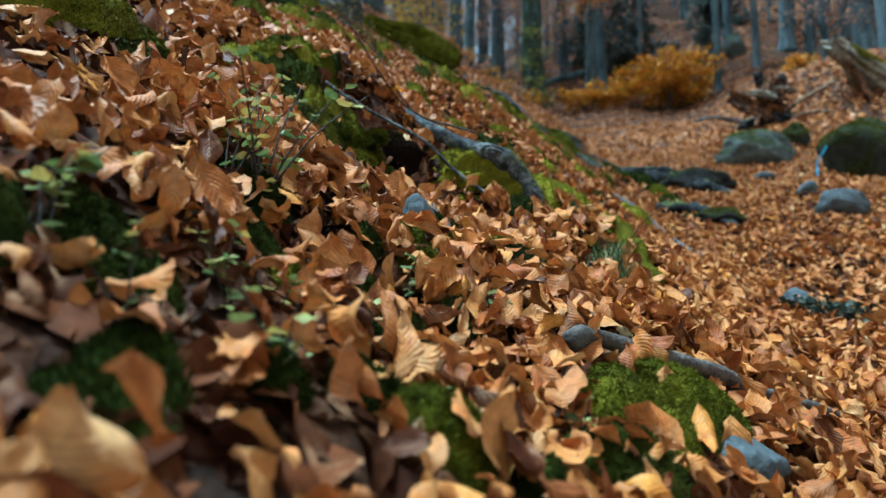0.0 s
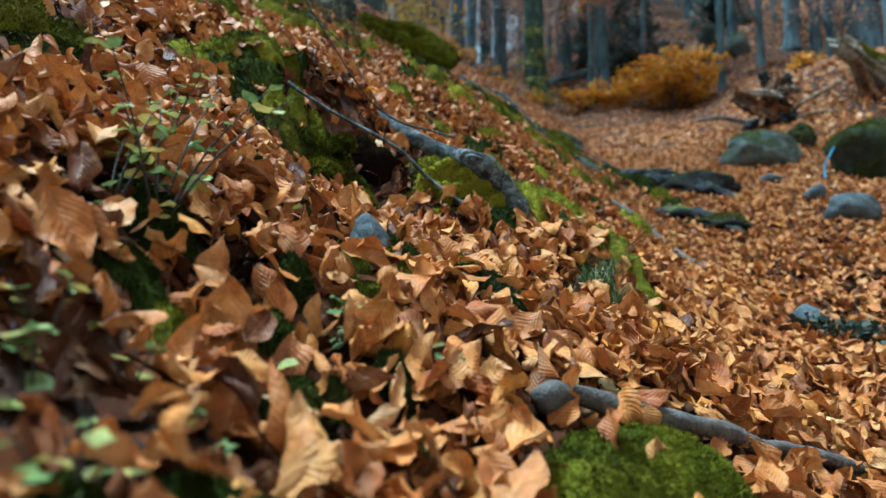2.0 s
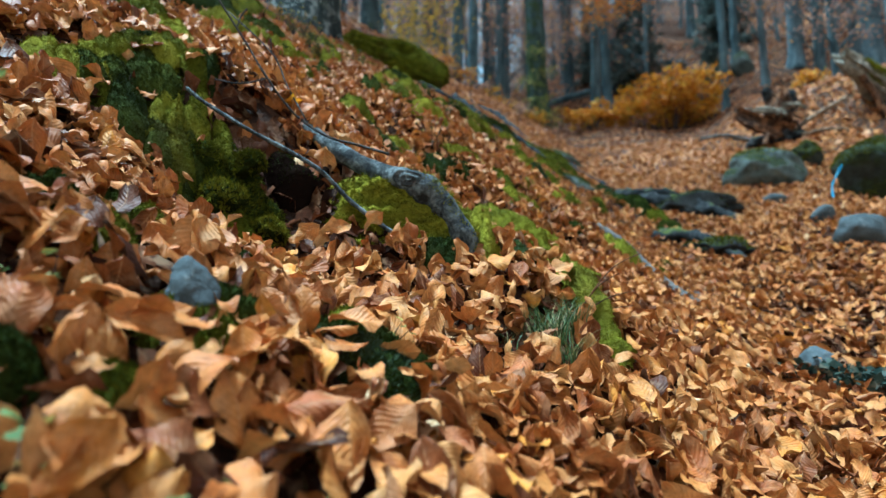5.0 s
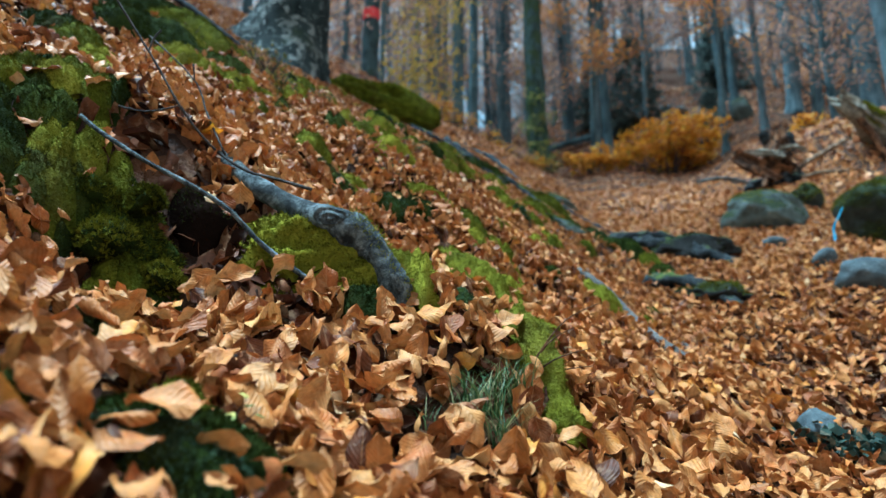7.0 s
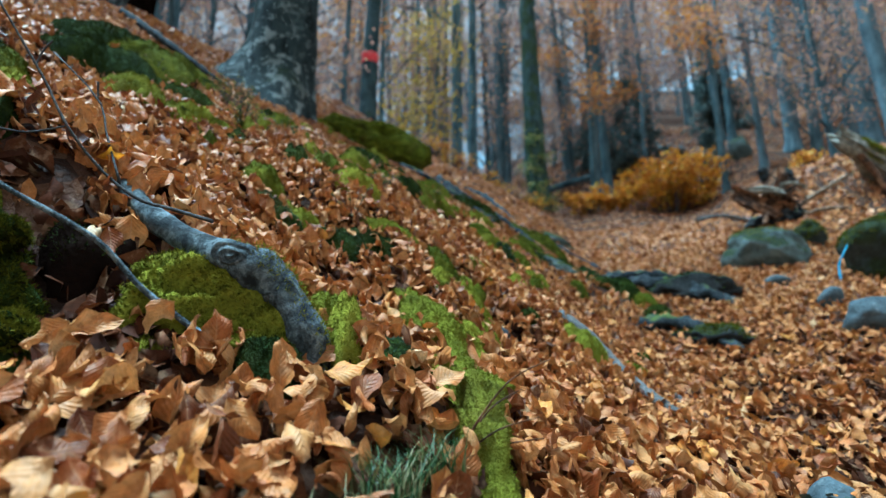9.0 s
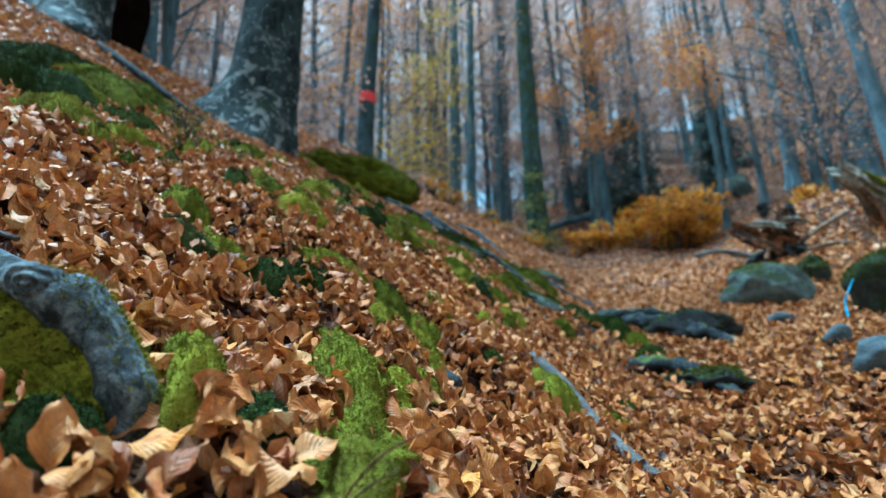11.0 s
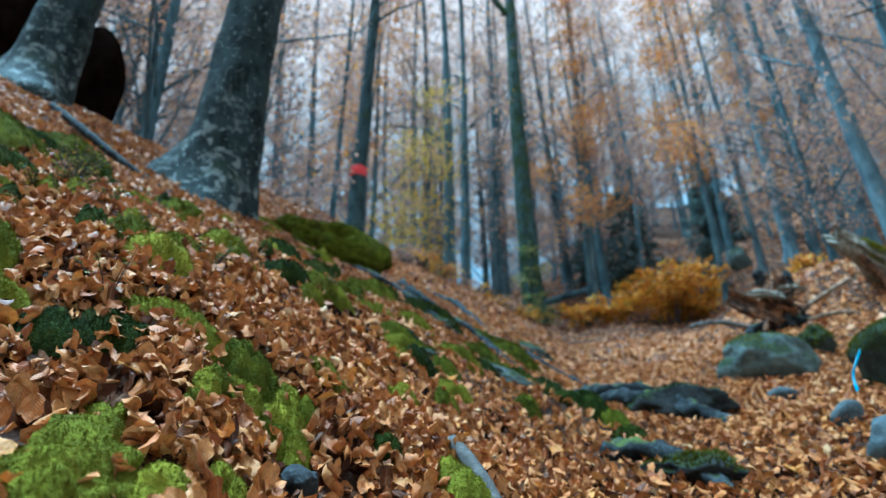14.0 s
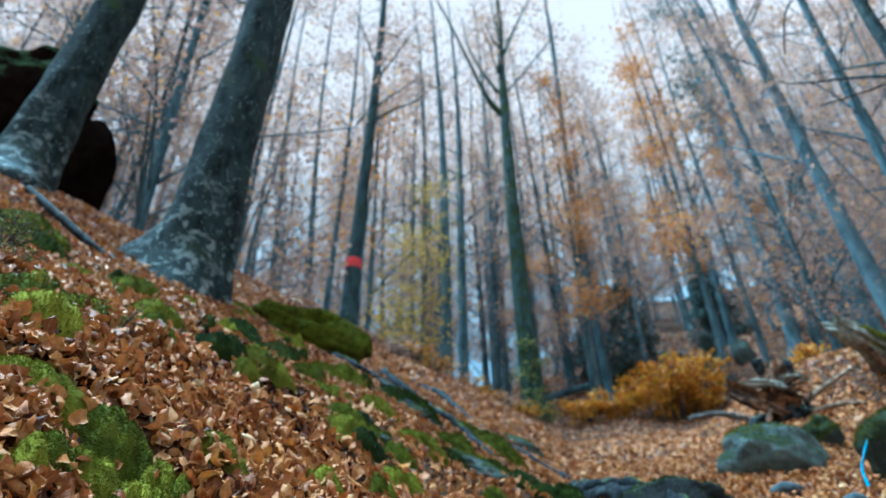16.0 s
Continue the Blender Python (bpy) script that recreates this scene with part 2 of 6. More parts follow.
SOIL = soil_material()
MOSS = moss_material("green_moss", (0.026, 0.032, 0.003), (0.125, 0.142, 0.008), (0.30, 0.295, 0.018))
MOSS_BRIGHT = moss_material("bright_moss", (0.085, 0.088, 0.007), (0.245, 0.25, 0.015), (0.41, 0.395, 0.03))
# In leaf gaps and the hollow this dark green also stands in for shade.
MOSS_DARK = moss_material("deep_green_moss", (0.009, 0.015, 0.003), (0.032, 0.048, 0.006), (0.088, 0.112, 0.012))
MOSS_BLUE = moss_material("grey_green_moss", (0.035, 0.055, 0.035), (0.085, 0.13, 0.07), (0.16, 0.21, 0.11))
BARK = bark_material("smooth_beech_bark", (0.008, 0.013, 0.014), (0.03, 0.044, 0.045), (0.36, 0.41, 0.40), 0.12, 1.7, 0.85)
BARK_NEAR = bark_material("teal_grey_bark", (0.02, 0.032, 0.037), (0.055, 0.085, 0.093), (0.24, 0.30, 0.31), 0.2, 1.0, 0.22)
# Far trunks: blue-grey haze is painted into both bark colours.
BARK_FAR_HAZED = bark_material("hazed_forest_bark", (0.045, 0.075, 0.09), (0.105, 0.16, 0.185), (0.27, 0.35, 0.38), 0.0, 0.6, 0.4)
BARK_PALE_HAZED = bark_material("hazed_pale_bark", (0.075, 0.112, 0.132), (0.15, 0.21, 0.24), (0.36, 0.44, 0.48), 0.0, 0.6, 0.35)
BARK_MOSSY = bark_material("mossy_trunk_bark", (0.028, 0.045, 0.048), (0.07, 0.112, 0.115), (0.2, 0.25, 0.24), 0.6)
TWIG = bark_material("thin_branch_bark", (0.03, 0.028, 0.026), (0.07, 0.065, 0.06), (0.14, 0.13, 0.12), 0.0, 4)
STONE = stone_material("grey_stone", (0.09, 0.11, 0.12), 0.0, 0.25)
STONE_MOSSY = stone_material("mossy_grey_stone", (0.11, 0.135, 0.125), 0.62, 0.3)
STONE_GREEN = stone_material("moss_covered_stone", (0.05, 0.065, 0.06), 1.3, 0.15)
# Near-black base: the shade on the stone is put into its colour.
STONE_SHADED = stone_material("stone_with_painted_shade", (0.0075, 0.0048, 0.0036), 0.0, 0.0, 0.0)
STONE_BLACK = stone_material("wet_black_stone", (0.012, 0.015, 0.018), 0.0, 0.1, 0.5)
# The same painted shade, with dull moss on upward faces.
STONE_SHADED_MOSSY = stone_material("painted_shade_stone_with_dull_moss", (0.0075, 0.0048, 0.0036), 0.75, 0.0, 0.0)
EARTH = stone_material("dark_root_earth", (0.028, 0.030, 0.030), 0.55, 0.1)
DEADWOOD = wood_material("grey_dead_wood", (0.022, 0.028, 0.032), (0.20, 0.235, 0.245), 34)
PALEWOOD = wood_material("bleached_stick_wood", (0.09, 0.084, 0.077), (0.155, 0.145, 0.134), 20)
SPLINTER = wood_material("pale_splintered_wood", (0.16, 0.155, 0.125), (0.42, 0.41, 0.34), 14)
POLEWOOD = wood_material("pale_brown_pole_wood", (0.12, 0.08, 0.05), (0.32, 0.23, 0.15), 14)
BROWNWOOD = wood_material("brown_rotten_wood", (0.02, 0.011, 0.007), (0.22, 0.11, 0.05), 9)
ROOTWOOD = wood_material("dark_root_wood", (0.010, 0.012, 0.014), (0.055, 0.064, 0.070), 9, moss=0.3, spec=0.1)
RED = plain_material("red_trail_paint", (0.75, 0.035, 0.04))
BLUE = plain_material("blue_tape", (0.03, 0.25, 0.42), 0.35)
BILBERRY = leaf_material("bilberry_leaf", [(0.0, (0.05, 0.07, 0.018)), (0.5, (0.13, 0.15, 0.035)), (0.8, (0.32, 0.29, 0.05)), (1.0, (0.45, 0.22, 0.05))], 0.5, 0.2, False)
GRASS = leaf_material("grass_blade", [(0.0, (0.03, 0.07, 0.02)), (0.7, (0.09, 0.15, 0.04)), (1.0, (0.3, 0.26, 0.1))], 0.5, 0.2, False)


# ---- mesh helpers ----
def mesh_of(name, verts, faces, mat, uvs=None, smooth=True):
    """A mesh from arrays; faces all have the same number of corners. uvs: one pair a vertex."""
    verts, faces = np.asarray(verts, np.float32), np.asarray(faces, np.int32)
    me = bpy.data.meshes.new(name)
    n, k = faces.shape
    me.vertices.add(len(verts))
    me.vertices.foreach_set("co", verts.ravel())
    me.loops.add(n * k)
    me.loops.foreach_set("vertex_index", faces.ravel())
    me.polygons.add(n)
    me.polygons.foreach_set("loop_start", np.arange(0, n * k, k, dtype=np.int32))
    me.polygons.foreach_set("use_smooth", np.full(n, smooth))
    if uvs is not None:
        layer = me.uv_layers.new(name="UVMap")
        layer.data.foreach_set("uv", np.asarray(uvs, np.float32)[faces.ravel()].ravel())
    me.materials.append(mat)
    me.update(calc_edges=True)
    me.validate()
    return me


def thing(name, label, category, place=(0, 0, 0), group="", kind="", data=None):
    ob = new(name, data)
    ob.location = place
    return tagged(ob, label, category, group, kind)


def part(name, me, parent, label="", kind=""):
    ob = new(name, me)
    ob.parent = parent
    return tagged(ob, label, kind=kind)


rng = np.random.default_rng(7)


def soft_plus(v, k):
    return k * np.logaddexp(0, np.asarray(v, float) / k)


# knolls and hollows of the bank: x, y, radius, height
KNOLLS = ((0.45, 2.42, 0.16, 0.05), (1.45, 5.1, 0.3, 0.10), (0.75, 4.7, 0.4, 0.08), (-1.1, 3.6, 0.35, 0.12), (-0.25, 3.2, 0.16, 0.07), (0.2, 3.35, 0.13, 0.06),
          (-0.05, 2.75, 0.12, -0.06), (0.5, 3.1, 0.13, 0.05), (0.7, 2.85, 0.1, -0.05), (-0.1, 3.6, 0.8, 0.112), (1.1, 4.5, 0.5, -0.053), (0.2, 4.0, 0.32, 0.119))
NEAR_KNOLLS = ((-0.2, 1.5, 0.32, -0.115), (-0.1, 0.8, 0.22, -0.077), (-0.2, 2.0, 0.16, 0.083), (0.2, 2.4, 0.22, -0.074), (-0.2, 1.7, 0.16, -0.185), (0.1, 3.0, 0.22, 0.113), (-0.5, 2.6, 0.16, 0.081),
               (0.6, 2.8, 0.16, -0.073), (0.2, 1.5, 0.22, -0.038), (-0.4, 1.9, 0.16, 0.085), (0.5, 1.9, 0.22, 0.057), (0.4, 2.7, 0.16, 0.063), (0.9, 3.2, 0.16, 0.04), (0.2, 3.3, 0.22, 0.048),
               (0.4, 2.4, 0.16, -0.043), (-0.6, 1.3, 0.16, -0.03), (1.1, 2.6, 0.16, 0.029), (0.5, 1.0, 0.16, 0.029), (0.1, 1.6, 0.16, -0.035))


def ground_z(x, y):
    x, y = np.asarray(x, float), np.asarray(y, float)
    right = np.clip(x / (np.abs(y) + 1) / 0.32, 0, 1)
    floor = -0.53 + 0.33 * y + (0.08 + 0.19 * right * right * (3 - 2 * right)) * soft_plus(y - 23, 2.0)
    d = soft_plus(0.78 + 0.14 * y - x, 0.12)
    g = np.clip((y - 7) / 4.5, 0, 1)
    g = g * g * (3 - 2 * g)
    away = np.clip((y - 16) / 12, 0, 1)
    bank = 0.6 * d + 0.10 * soft_plus(d - 2.5, 0.5) - 0.66 * soft_plus(d - 5.6, 0.5)
    z = floor + bank * (1 - 0.8 * away * away * (3 - 2 * away)) + 1.6 * np.tanh(soft_plus(x - 0.4 * y, 0.3) / 1.5) * g + 0.2 * soft_plus(x - 5 - 0.4 * y, 0.8)
    for kx, ky, r, h in KNOLLS + NEAR_KNOLLS:
        z = z + h * np.exp(-((x - kx) ** 2 + (y - ky) ** 2) / (r * r))
    far = np.clip((np.hypot(x, y) - 1) / 14, 0.12, 1)
    z = z + far * (0.16 * np.sin(1.1 * x + 0.7 * y + 1) * np.sin(0.9 * y - 0.6 * x) + 0.05 * np.sin(3.1 * x - 1.7 * y) * np.sin(2.7 * y + 1.3 * x + 2))
    return z + 0.012 * np.sin(13 * x + 5 * y) * np.sin(11 * y - 7 * x + 1) + 0.006 * np.sin(31 * x - 17 * y) * np.sin(27 * y + 12 * x)


def gz(x, y):
    return float(ground_z(x, y))


def ground_normal(x, y, e=0.03):
    nx = (ground_z(x - e, y) - ground_z(x + e, y)) / (2 * e)
    ny = (ground_z(x, y - e) - ground_z(x, y + e)) / (2 * e)
    n = np.stack([nx, ny, np.ones_like(nx)], -1)
    return n / np.linalg.norm(n, axis=-1, keepdims=True)


def grid_faces(nu, nv, wrap=False):
    a = []
    for j in range(nv):
        for i in range(nu if wrap else nu):
            i2 = (i + 1) % nu if wrap else i + 1
            w = nu if wrap else nu + 1
            a.append((j * w + i, j * w + i2, (j + 1) * w + i2, (j + 1) * w + i))
    return np.array(a, np.int32)


def tube(points, radii, sides=8, rough=0.0, seed=0, flare=None, close=True):
    """Vertices and quads of a bent, tapering, slightly lumpy stem."""
    P = [Vector(p) for p in points]
    verts = []
    side = Vector((0.31, 0.95, 0.1))
    for i, p in enumerate(P):
        d = (P[min(i + 1, len(P) - 1)] - P[max(i - 1, 0)]).normalized()
        side = (side - d * side.dot(d))
        if side.length < 1e-4:
            side = d.orthogonal()
        side.normalize()
        other = d.cross(side)
        for k in range(sides):
            a = 2 * math.pi * k / sides
            r = radii[i]
            w = side * math.cos(a) + other * math.sin(a)
            if rough:
                r *= 1 + rough * noise.noise(Vector((p.x, p.y, p.z)) * (0.9 / max(r, 0.004)) * 0.5 + w * 1.1 + Vector((seed, 0, seed)))
            if flare:
                r *= flare(i, a)
            verts.append(p + w * r)
    faces = grid_faces(sides, len(P) - 1, True)
    if close:
        n = len(verts)
        verts += [P[0], P[-1]]
        caps = []
        for k in range(sides):
            caps.append((n, (k + 1) % sides, k, k))
            b = (len(P) - 1) * sides
            caps.append((n + 1, b + k, b + (k + 1) % sides, b + (k + 1) % sides))
        faces = np.vstack([faces, np.array(caps, np.int32)])
    return np.array([tuple(v) for v in verts]), faces


def joined(pieces):
    vs, fs, n = [], [], 0
    for v, f in pieces:
        vs.append(v)
        fs.append(f + n)
        n += len(v)
    return np.vstack(vs), np.vstack(fs)


def quads_mesh(name, v, f, mat, smooth=True):
    """Quads, of which some may be folded into triangles."""
    me = bpy.data.meshes.new(name)
    me.from_pydata([tuple(p) for p in v], [], [tuple(q[:3]) if q[2] == q[3] else tuple(q) for q in f.tolist()])
    me.polygons.foreach_set("use_smooth", np.full(len(me.polygons), smooth))
    me.materials.append(mat)
    me.update()
    return me


def spline(points, n):
    """n + 1 points on a smooth line through the given ones."""
    P = [Vector(p) for p in points]
    out = []
    for i in range(n + 1):
        s = i / n * (len(P) - 1)
        k = min(int(s), len(P) - 2)
        u = s - k
        a, b, c, d = P[max(k - 1, 0)], P[k], P[k + 1], P[min(k + 2, len(P) - 1)]
        out.append(0.5 * ((2 * b) + (c - a) * u + (2 * a - 5 * b + 4 * c - d) * u * u + (3 * b - a - 3 * c + d) * u ** 3))
    return out


# ---- the ground: one sheet to the horizon ----
def spaced(lo, hi, centre, half, fine, growth):
    out, s, v = [], fine, centre
    while v < hi:
        out.append(v)
        s = fine if v - centre < half else s * growth
        v += s
    s, v = fine, centre - fine
    while v > lo:
        out.insert(0, v)
        s = fine if centre - v < half else s * growth
        v -= s
    return np.array(out)


gx, gy = spaced(-90, 120, 0.6, 2.0, 0.03, 1.07), spaced(-25, 170, 2.2, 2.4, 0.03, 1.06)
GX, GY = np.meshgrid(gx, gy)
gv = np.stack([GX.ravel(), GY.ravel(), ground_z(GX, GY).ravel()], 1)
thing("ground", "brown woodland soil sloping up from a leaf-covered hollow", "ground", kind="structure",
               data=mesh_of("ground", gv, grid_faces(len(gx) - 1, len(gy) - 1), SOIL))


# ---- dry leaves ----
def leaf_shape(r, nu, nv):
    """One dry curled beech leaf of length 1: vertices and uv. It runs along +y and faces +z."""
    v = np.repeat(np.linspace(0, 1, nv + 1), nu + 1)
    u = np.tile(np.linspace(-1, 1, nu + 1), nv + 1)
    ph = r.uniform(0, 6.28, 8)
    tip = np.clip((v - 0.78) / 0.22, 0, 1)
    w = r.uniform(0.27, 0.36) * np.sin(np.pi * np.clip(v, 0.004, 0.996) ** 0.88) ** 0.72 * (1 - 0.35 * tip * tip)
    w = w * (1 + 0.05 * np.sin(17 * v + ph[0] + (u > 0)) + 0.035 * np.sin(37 * v + ph[1] - (u > 0) * 2))
    w = np.maximum(w, 0.008)
    # the margins roll in or out, more towards one end
    roll = r.choice([-1, 1, 1]) * (r.uniform(0.5, 1.6) if r.random() < 0.45 else r.uniform(1.6, 2.9))
    c = roll * (0.65 + 0.55 * np.sin(2.4 * v + ph[2])) * np.where(u > 0, r.uniform(0.5, 1.2), r.uniform(0.5, 1.2))
    c = np.where(np.abs(c) < 0.05, 0.05, c)
    au = np.abs(u)
    x, z = np.sign(u) * w * np.sin(c * au) / c, w * (1 - np.cos(c * au)) / c
    # a crease along the midrib, wavy margins and puckers
    z = z + r.uniform(-0.2, 0.55) * au * w
    z = z + 0.07 * au ** 2 * np.sin(7 * v + ph[3] + 2.5 * (u > 0)) + 0.04 * au ** 3 * np.sin(13 * v + ph[4] + 1.7 * (u > 0))
    z = z + 0.038 * np.sin(5 * u + 4 * v + ph[5]) * np.sin(8 * v + ph[6])
    x = x + 0.02 * np.sin(11 * v + ph[7]) * au
    if nv >= 14:
        z = z + r.uniform(0.002, 0.005) * au ** 0.5 * (1.1 - au ** 3) * np.sin((v - 0.22 * au) * 50)
    y = v - 0.5 + 0.04 * au
    # twist along its length, then one bend along it and one across a slanting line
    a = r.normal(0, 0.55) * (v - 0.5)
    x, z = x * np.cos(a) - z * np.sin(a), x * np.sin(a) + z * np.cos(a)
    for k in range(2):
        th = r.normal(0, 0.3) if k == 0 else r.normal(0.8, 0.5)
        bend = r.normal(0.4, 1.3) if k == 0 else r.normal(0, 1.1)
        if abs(bend) < 0.06:
            continue
        cs, sn = math.cos(th), math.sin(th)
        p, q = cs * x + sn * y, -sn * x + cs * y
        shift = r.uniform(-0.25, 0.25)
        b, R = bend * (q - shift), 1 / bend
        q, z = shift + np.sin(b) * (R - z), R - np.cos(b) * (R - z)
        x, y = cs * p - sn * q, sn * p + cs * q
    co = np.stack([x, y, z], 1)
    return co - co.mean(0), np.stack([(u + 1) / 2, v], 1)


def scatter(name, count, region, size, lift, tilt, nu, nv, mat, keep=None, kinds=14, r=None):
    """Leaves lying on the ground within a stretch of the plan, as one mesh."""
    r = r or rng
    shapes = [leaf_shape(r, nu, nv) for _ in range(kinds)]
    x0, x1, y0, y1 = region
    x, y = r.uniform(x0, x1, count), r.uniform(y0, y1, count)
    if keep is not None:
        m = keep(x, y, r)
        x, y = x[m], y[m]
    n = len(x)
    z = ground_z(x, y) + r.uniform(*lift, n)
    nrm = ground_normal(x, y) + r.normal(0, tilt, (n, 3))
    nrm /= np.linalg.norm(nrm, axis=1, keepdims=True)
    ang = r.uniform(0, 2 * np.pi, n)
    t = np.stack([np.cos(ang), np.sin(ang), np.zeros(n)], 1)
    t -= nrm * (t * nrm).sum(1, keepdims=True)
    t /= np.linalg.norm(t, axis=1, keepdims=True)
    b = np.cross(nrm, t)
    s = r.uniform(*size, n)
    flip = np.where(r.random(n) < 0.4, -1.0, 1.0)
    kind = r.integers(0, kinds, n)
    face = grid_faces(nu, nv)
    per = (nu + 1) * (nv + 1)
    V, UV = np.empty((n, per, 3)), np.empty((n, per, 2))
    for k in range(kinds):
        i = np.where(kind == k)[0]
        co, uv = shapes[k]
        c = co[None] * s[i, None, None]
        V[i] = c[..., 0:1] * t[i, None] + c[..., 1:2] * b[i, None] + c[..., 2:3] * (nrm[i] * flip[i, None])[:, None] + np.stack([x[i], y[i], z[i]], 1)[:, None]
        UV[i] = uv
    F = (face[None] + (np.arange(n) * per)[:, None, None]).reshape(-1, 4)
    return mesh_of(name, V.reshape(-1, 3), F, mat, UV.reshape(-1, 2))


# places where moss shows through the leaves: x, y, radius, share of leaves kept
BARE = []


def keep_leaves(x, y, r):
    p = np.ones_like(x)
    for bx, by, br, share in BARE:
        p = np.where((x - bx) ** 2 + (y - by) ** 2 < br * br, np.minimum(p, share), p)
    return r.random(len(x)) < p


# ---- moss ----
def blades(count, place, size, r, lean=0.42):
    """Short pointed blades at the places and normals that place() gives."""
    p, n = place(count)
    count = len(p)
    d = n + r.normal(0, lean, (count, 3))
    d /= np.linalg.norm(d, axis=1, keepdims=True)
    s = np.cross(d, r.normal(0, 1, (count, 3)))
    s /= np.linalg.norm(s, axis=1, keepdims=True)
    h = r.uniform(0.45, 1.0, count)[:, None] * size
    w = h * 0.16
    V = np.stack([p - s * w, p + s * w, p + d * h], 1).reshape(-1, 3)
    return V, np.arange(count * 3, dtype=np.int32).reshape(-1, 3)


def clumps(X, Y, cell):
    """Round clumps side by side: 1 at a clump's middle, 0 in the gaps."""
    best = np.full(np.shape(X), 9.0)
    i0, j0 = np.floor(np.asarray(X) / cell), np.floor(np.asarray(Y) / cell)
    for di in (-1, 0, 1):
        for dj in (-1, 0, 1):
            i, j = i0 + di, j0 + dj
            a = np.sin(i * 127.1 + j * 311.7) * 43758.5453
            b = np.sin(i * 269.5 + j * 183.3) * 24634.6345
            px, py = (i + 0.5 + 0.7 * (a - np.floor(a) - 0.5)) * cell, (j + 0.5 + 0.7 * (b - np.floor(b) - 0.5)) * cell
            best = np.minimum(best, np.hypot(X - px, Y - py) / cell)
    return np.sqrt(np.clip(1 - (best / 0.8) ** 2, 0, 1))


def moss(x, y, rx, ry, turn=0.0, high=0.03, mat=None, label="low cushion of green moss among fallen leaves", bare=0.12, size=0.0085, dense=0.7, group="moss cushions", lumpy=1.0):
    mat = mat or MOSS
    dense = dense * 3.5 if y < 1.6 else dense * 1.4
    r = np.random.default_rng(int(abs(x * 1000) + abs(y * 7000)))
    rings, sides = 15, 44
    a = np.linspace(0, 2 * np.pi, sides, endpoint=False)
    wob = 1 + 0.16 * np.sin(2 * a + x * 9) + 0.11 * np.sin(3 * a + y * 7) + 0.08 * np.sin(5 * a + x * 30)
    co, si = math.cos(turn), math.sin(turn)

    def surf(q, ang, w):
        px, py = q * w * rx * np.cos(ang), q * w * ry * np.sin(ang)
        X, Y = x + px * co - py * si, y + px * si + py * co
        cell = 0.022 + 0.22 * min(rx, ry)
        lump = 0.3 + 0.95 * lumpy * clumps(X, Y, cell) + 0.35 * clumps(X + 3, Y, 0.018) + 0.25 * np.sin(23 * X - 9 * Y + 1) * np.sin(19 * Y + 3)
        g = ground_z(X, Y)
        level = np.clip(0.28 * (gz(x, y) - g), -0.5 * high, 0.03)
        return X, Y, g - 0.008 + (0.014 + level + high * lump + 0.012 * lumpy * clumps(X, Y + 5, 0.024)) * np.sqrt(np.clip(1 - q * q, 0, 1))

    V, F = [], []
    for i in range(rings + 1):
        X, Y, Z = surf(np.full(sides, i / rings), a, wob)
        V.append(np.stack([X, Y, Z], 1))
    V = np.vstack(V)
    ob = thing("moss_cushion", label, "moss", (x, y, gz(x, y)), group)
    off = np.array([x, y, gz(x, y)])
    part("mat", mesh_of("moss_mat", V - off, grid_faces(sides, rings, True), MOSS_DARK if mat == MOSS_BLUE else mat), ob)

    def place(n):
        q, ang = np.sqrt(r.random(n)), r.uniform(0, 2 * np.pi, n)
        w = np.interp(ang, np.append(a, 2 * np.pi), np.append(wob, wob[0]))
        X, Y, Z = surf(q, ang, w)
        n3 = ground_normal(X, Y, 0.02) * 0.7 + np.stack([(X - x) / rx, (Y - y) / ry, np.zeros(n)], 1) * 0.35
        return np.stack([X, Y, Z], 1), n3

    bv, bf = blades(int(62000 * rx * ry * 3.14 * dense * (0.012 / size) ** 1.5) + 60, place, size, r)
    part("fronds", mesh_of("moss_fronds", bv - off, bf, mat, smooth=False), ob, kind="stuff")
    if rx < 2 * ry and ry < 2 * rx:
        BARE.append((x, y, max(rx, ry), bare))
    else:
        u, w = max(rx, ry), turn if rx > ry else turn + math.pi / 2
        for k in (-0.66, 0.0, 0.66):
            BARE.append((x + k * u * math.cos(w), y + k * u * math.sin(w), min(rx, ry) * (1.1 if k == 0 else 0.85), bare))
    return ob


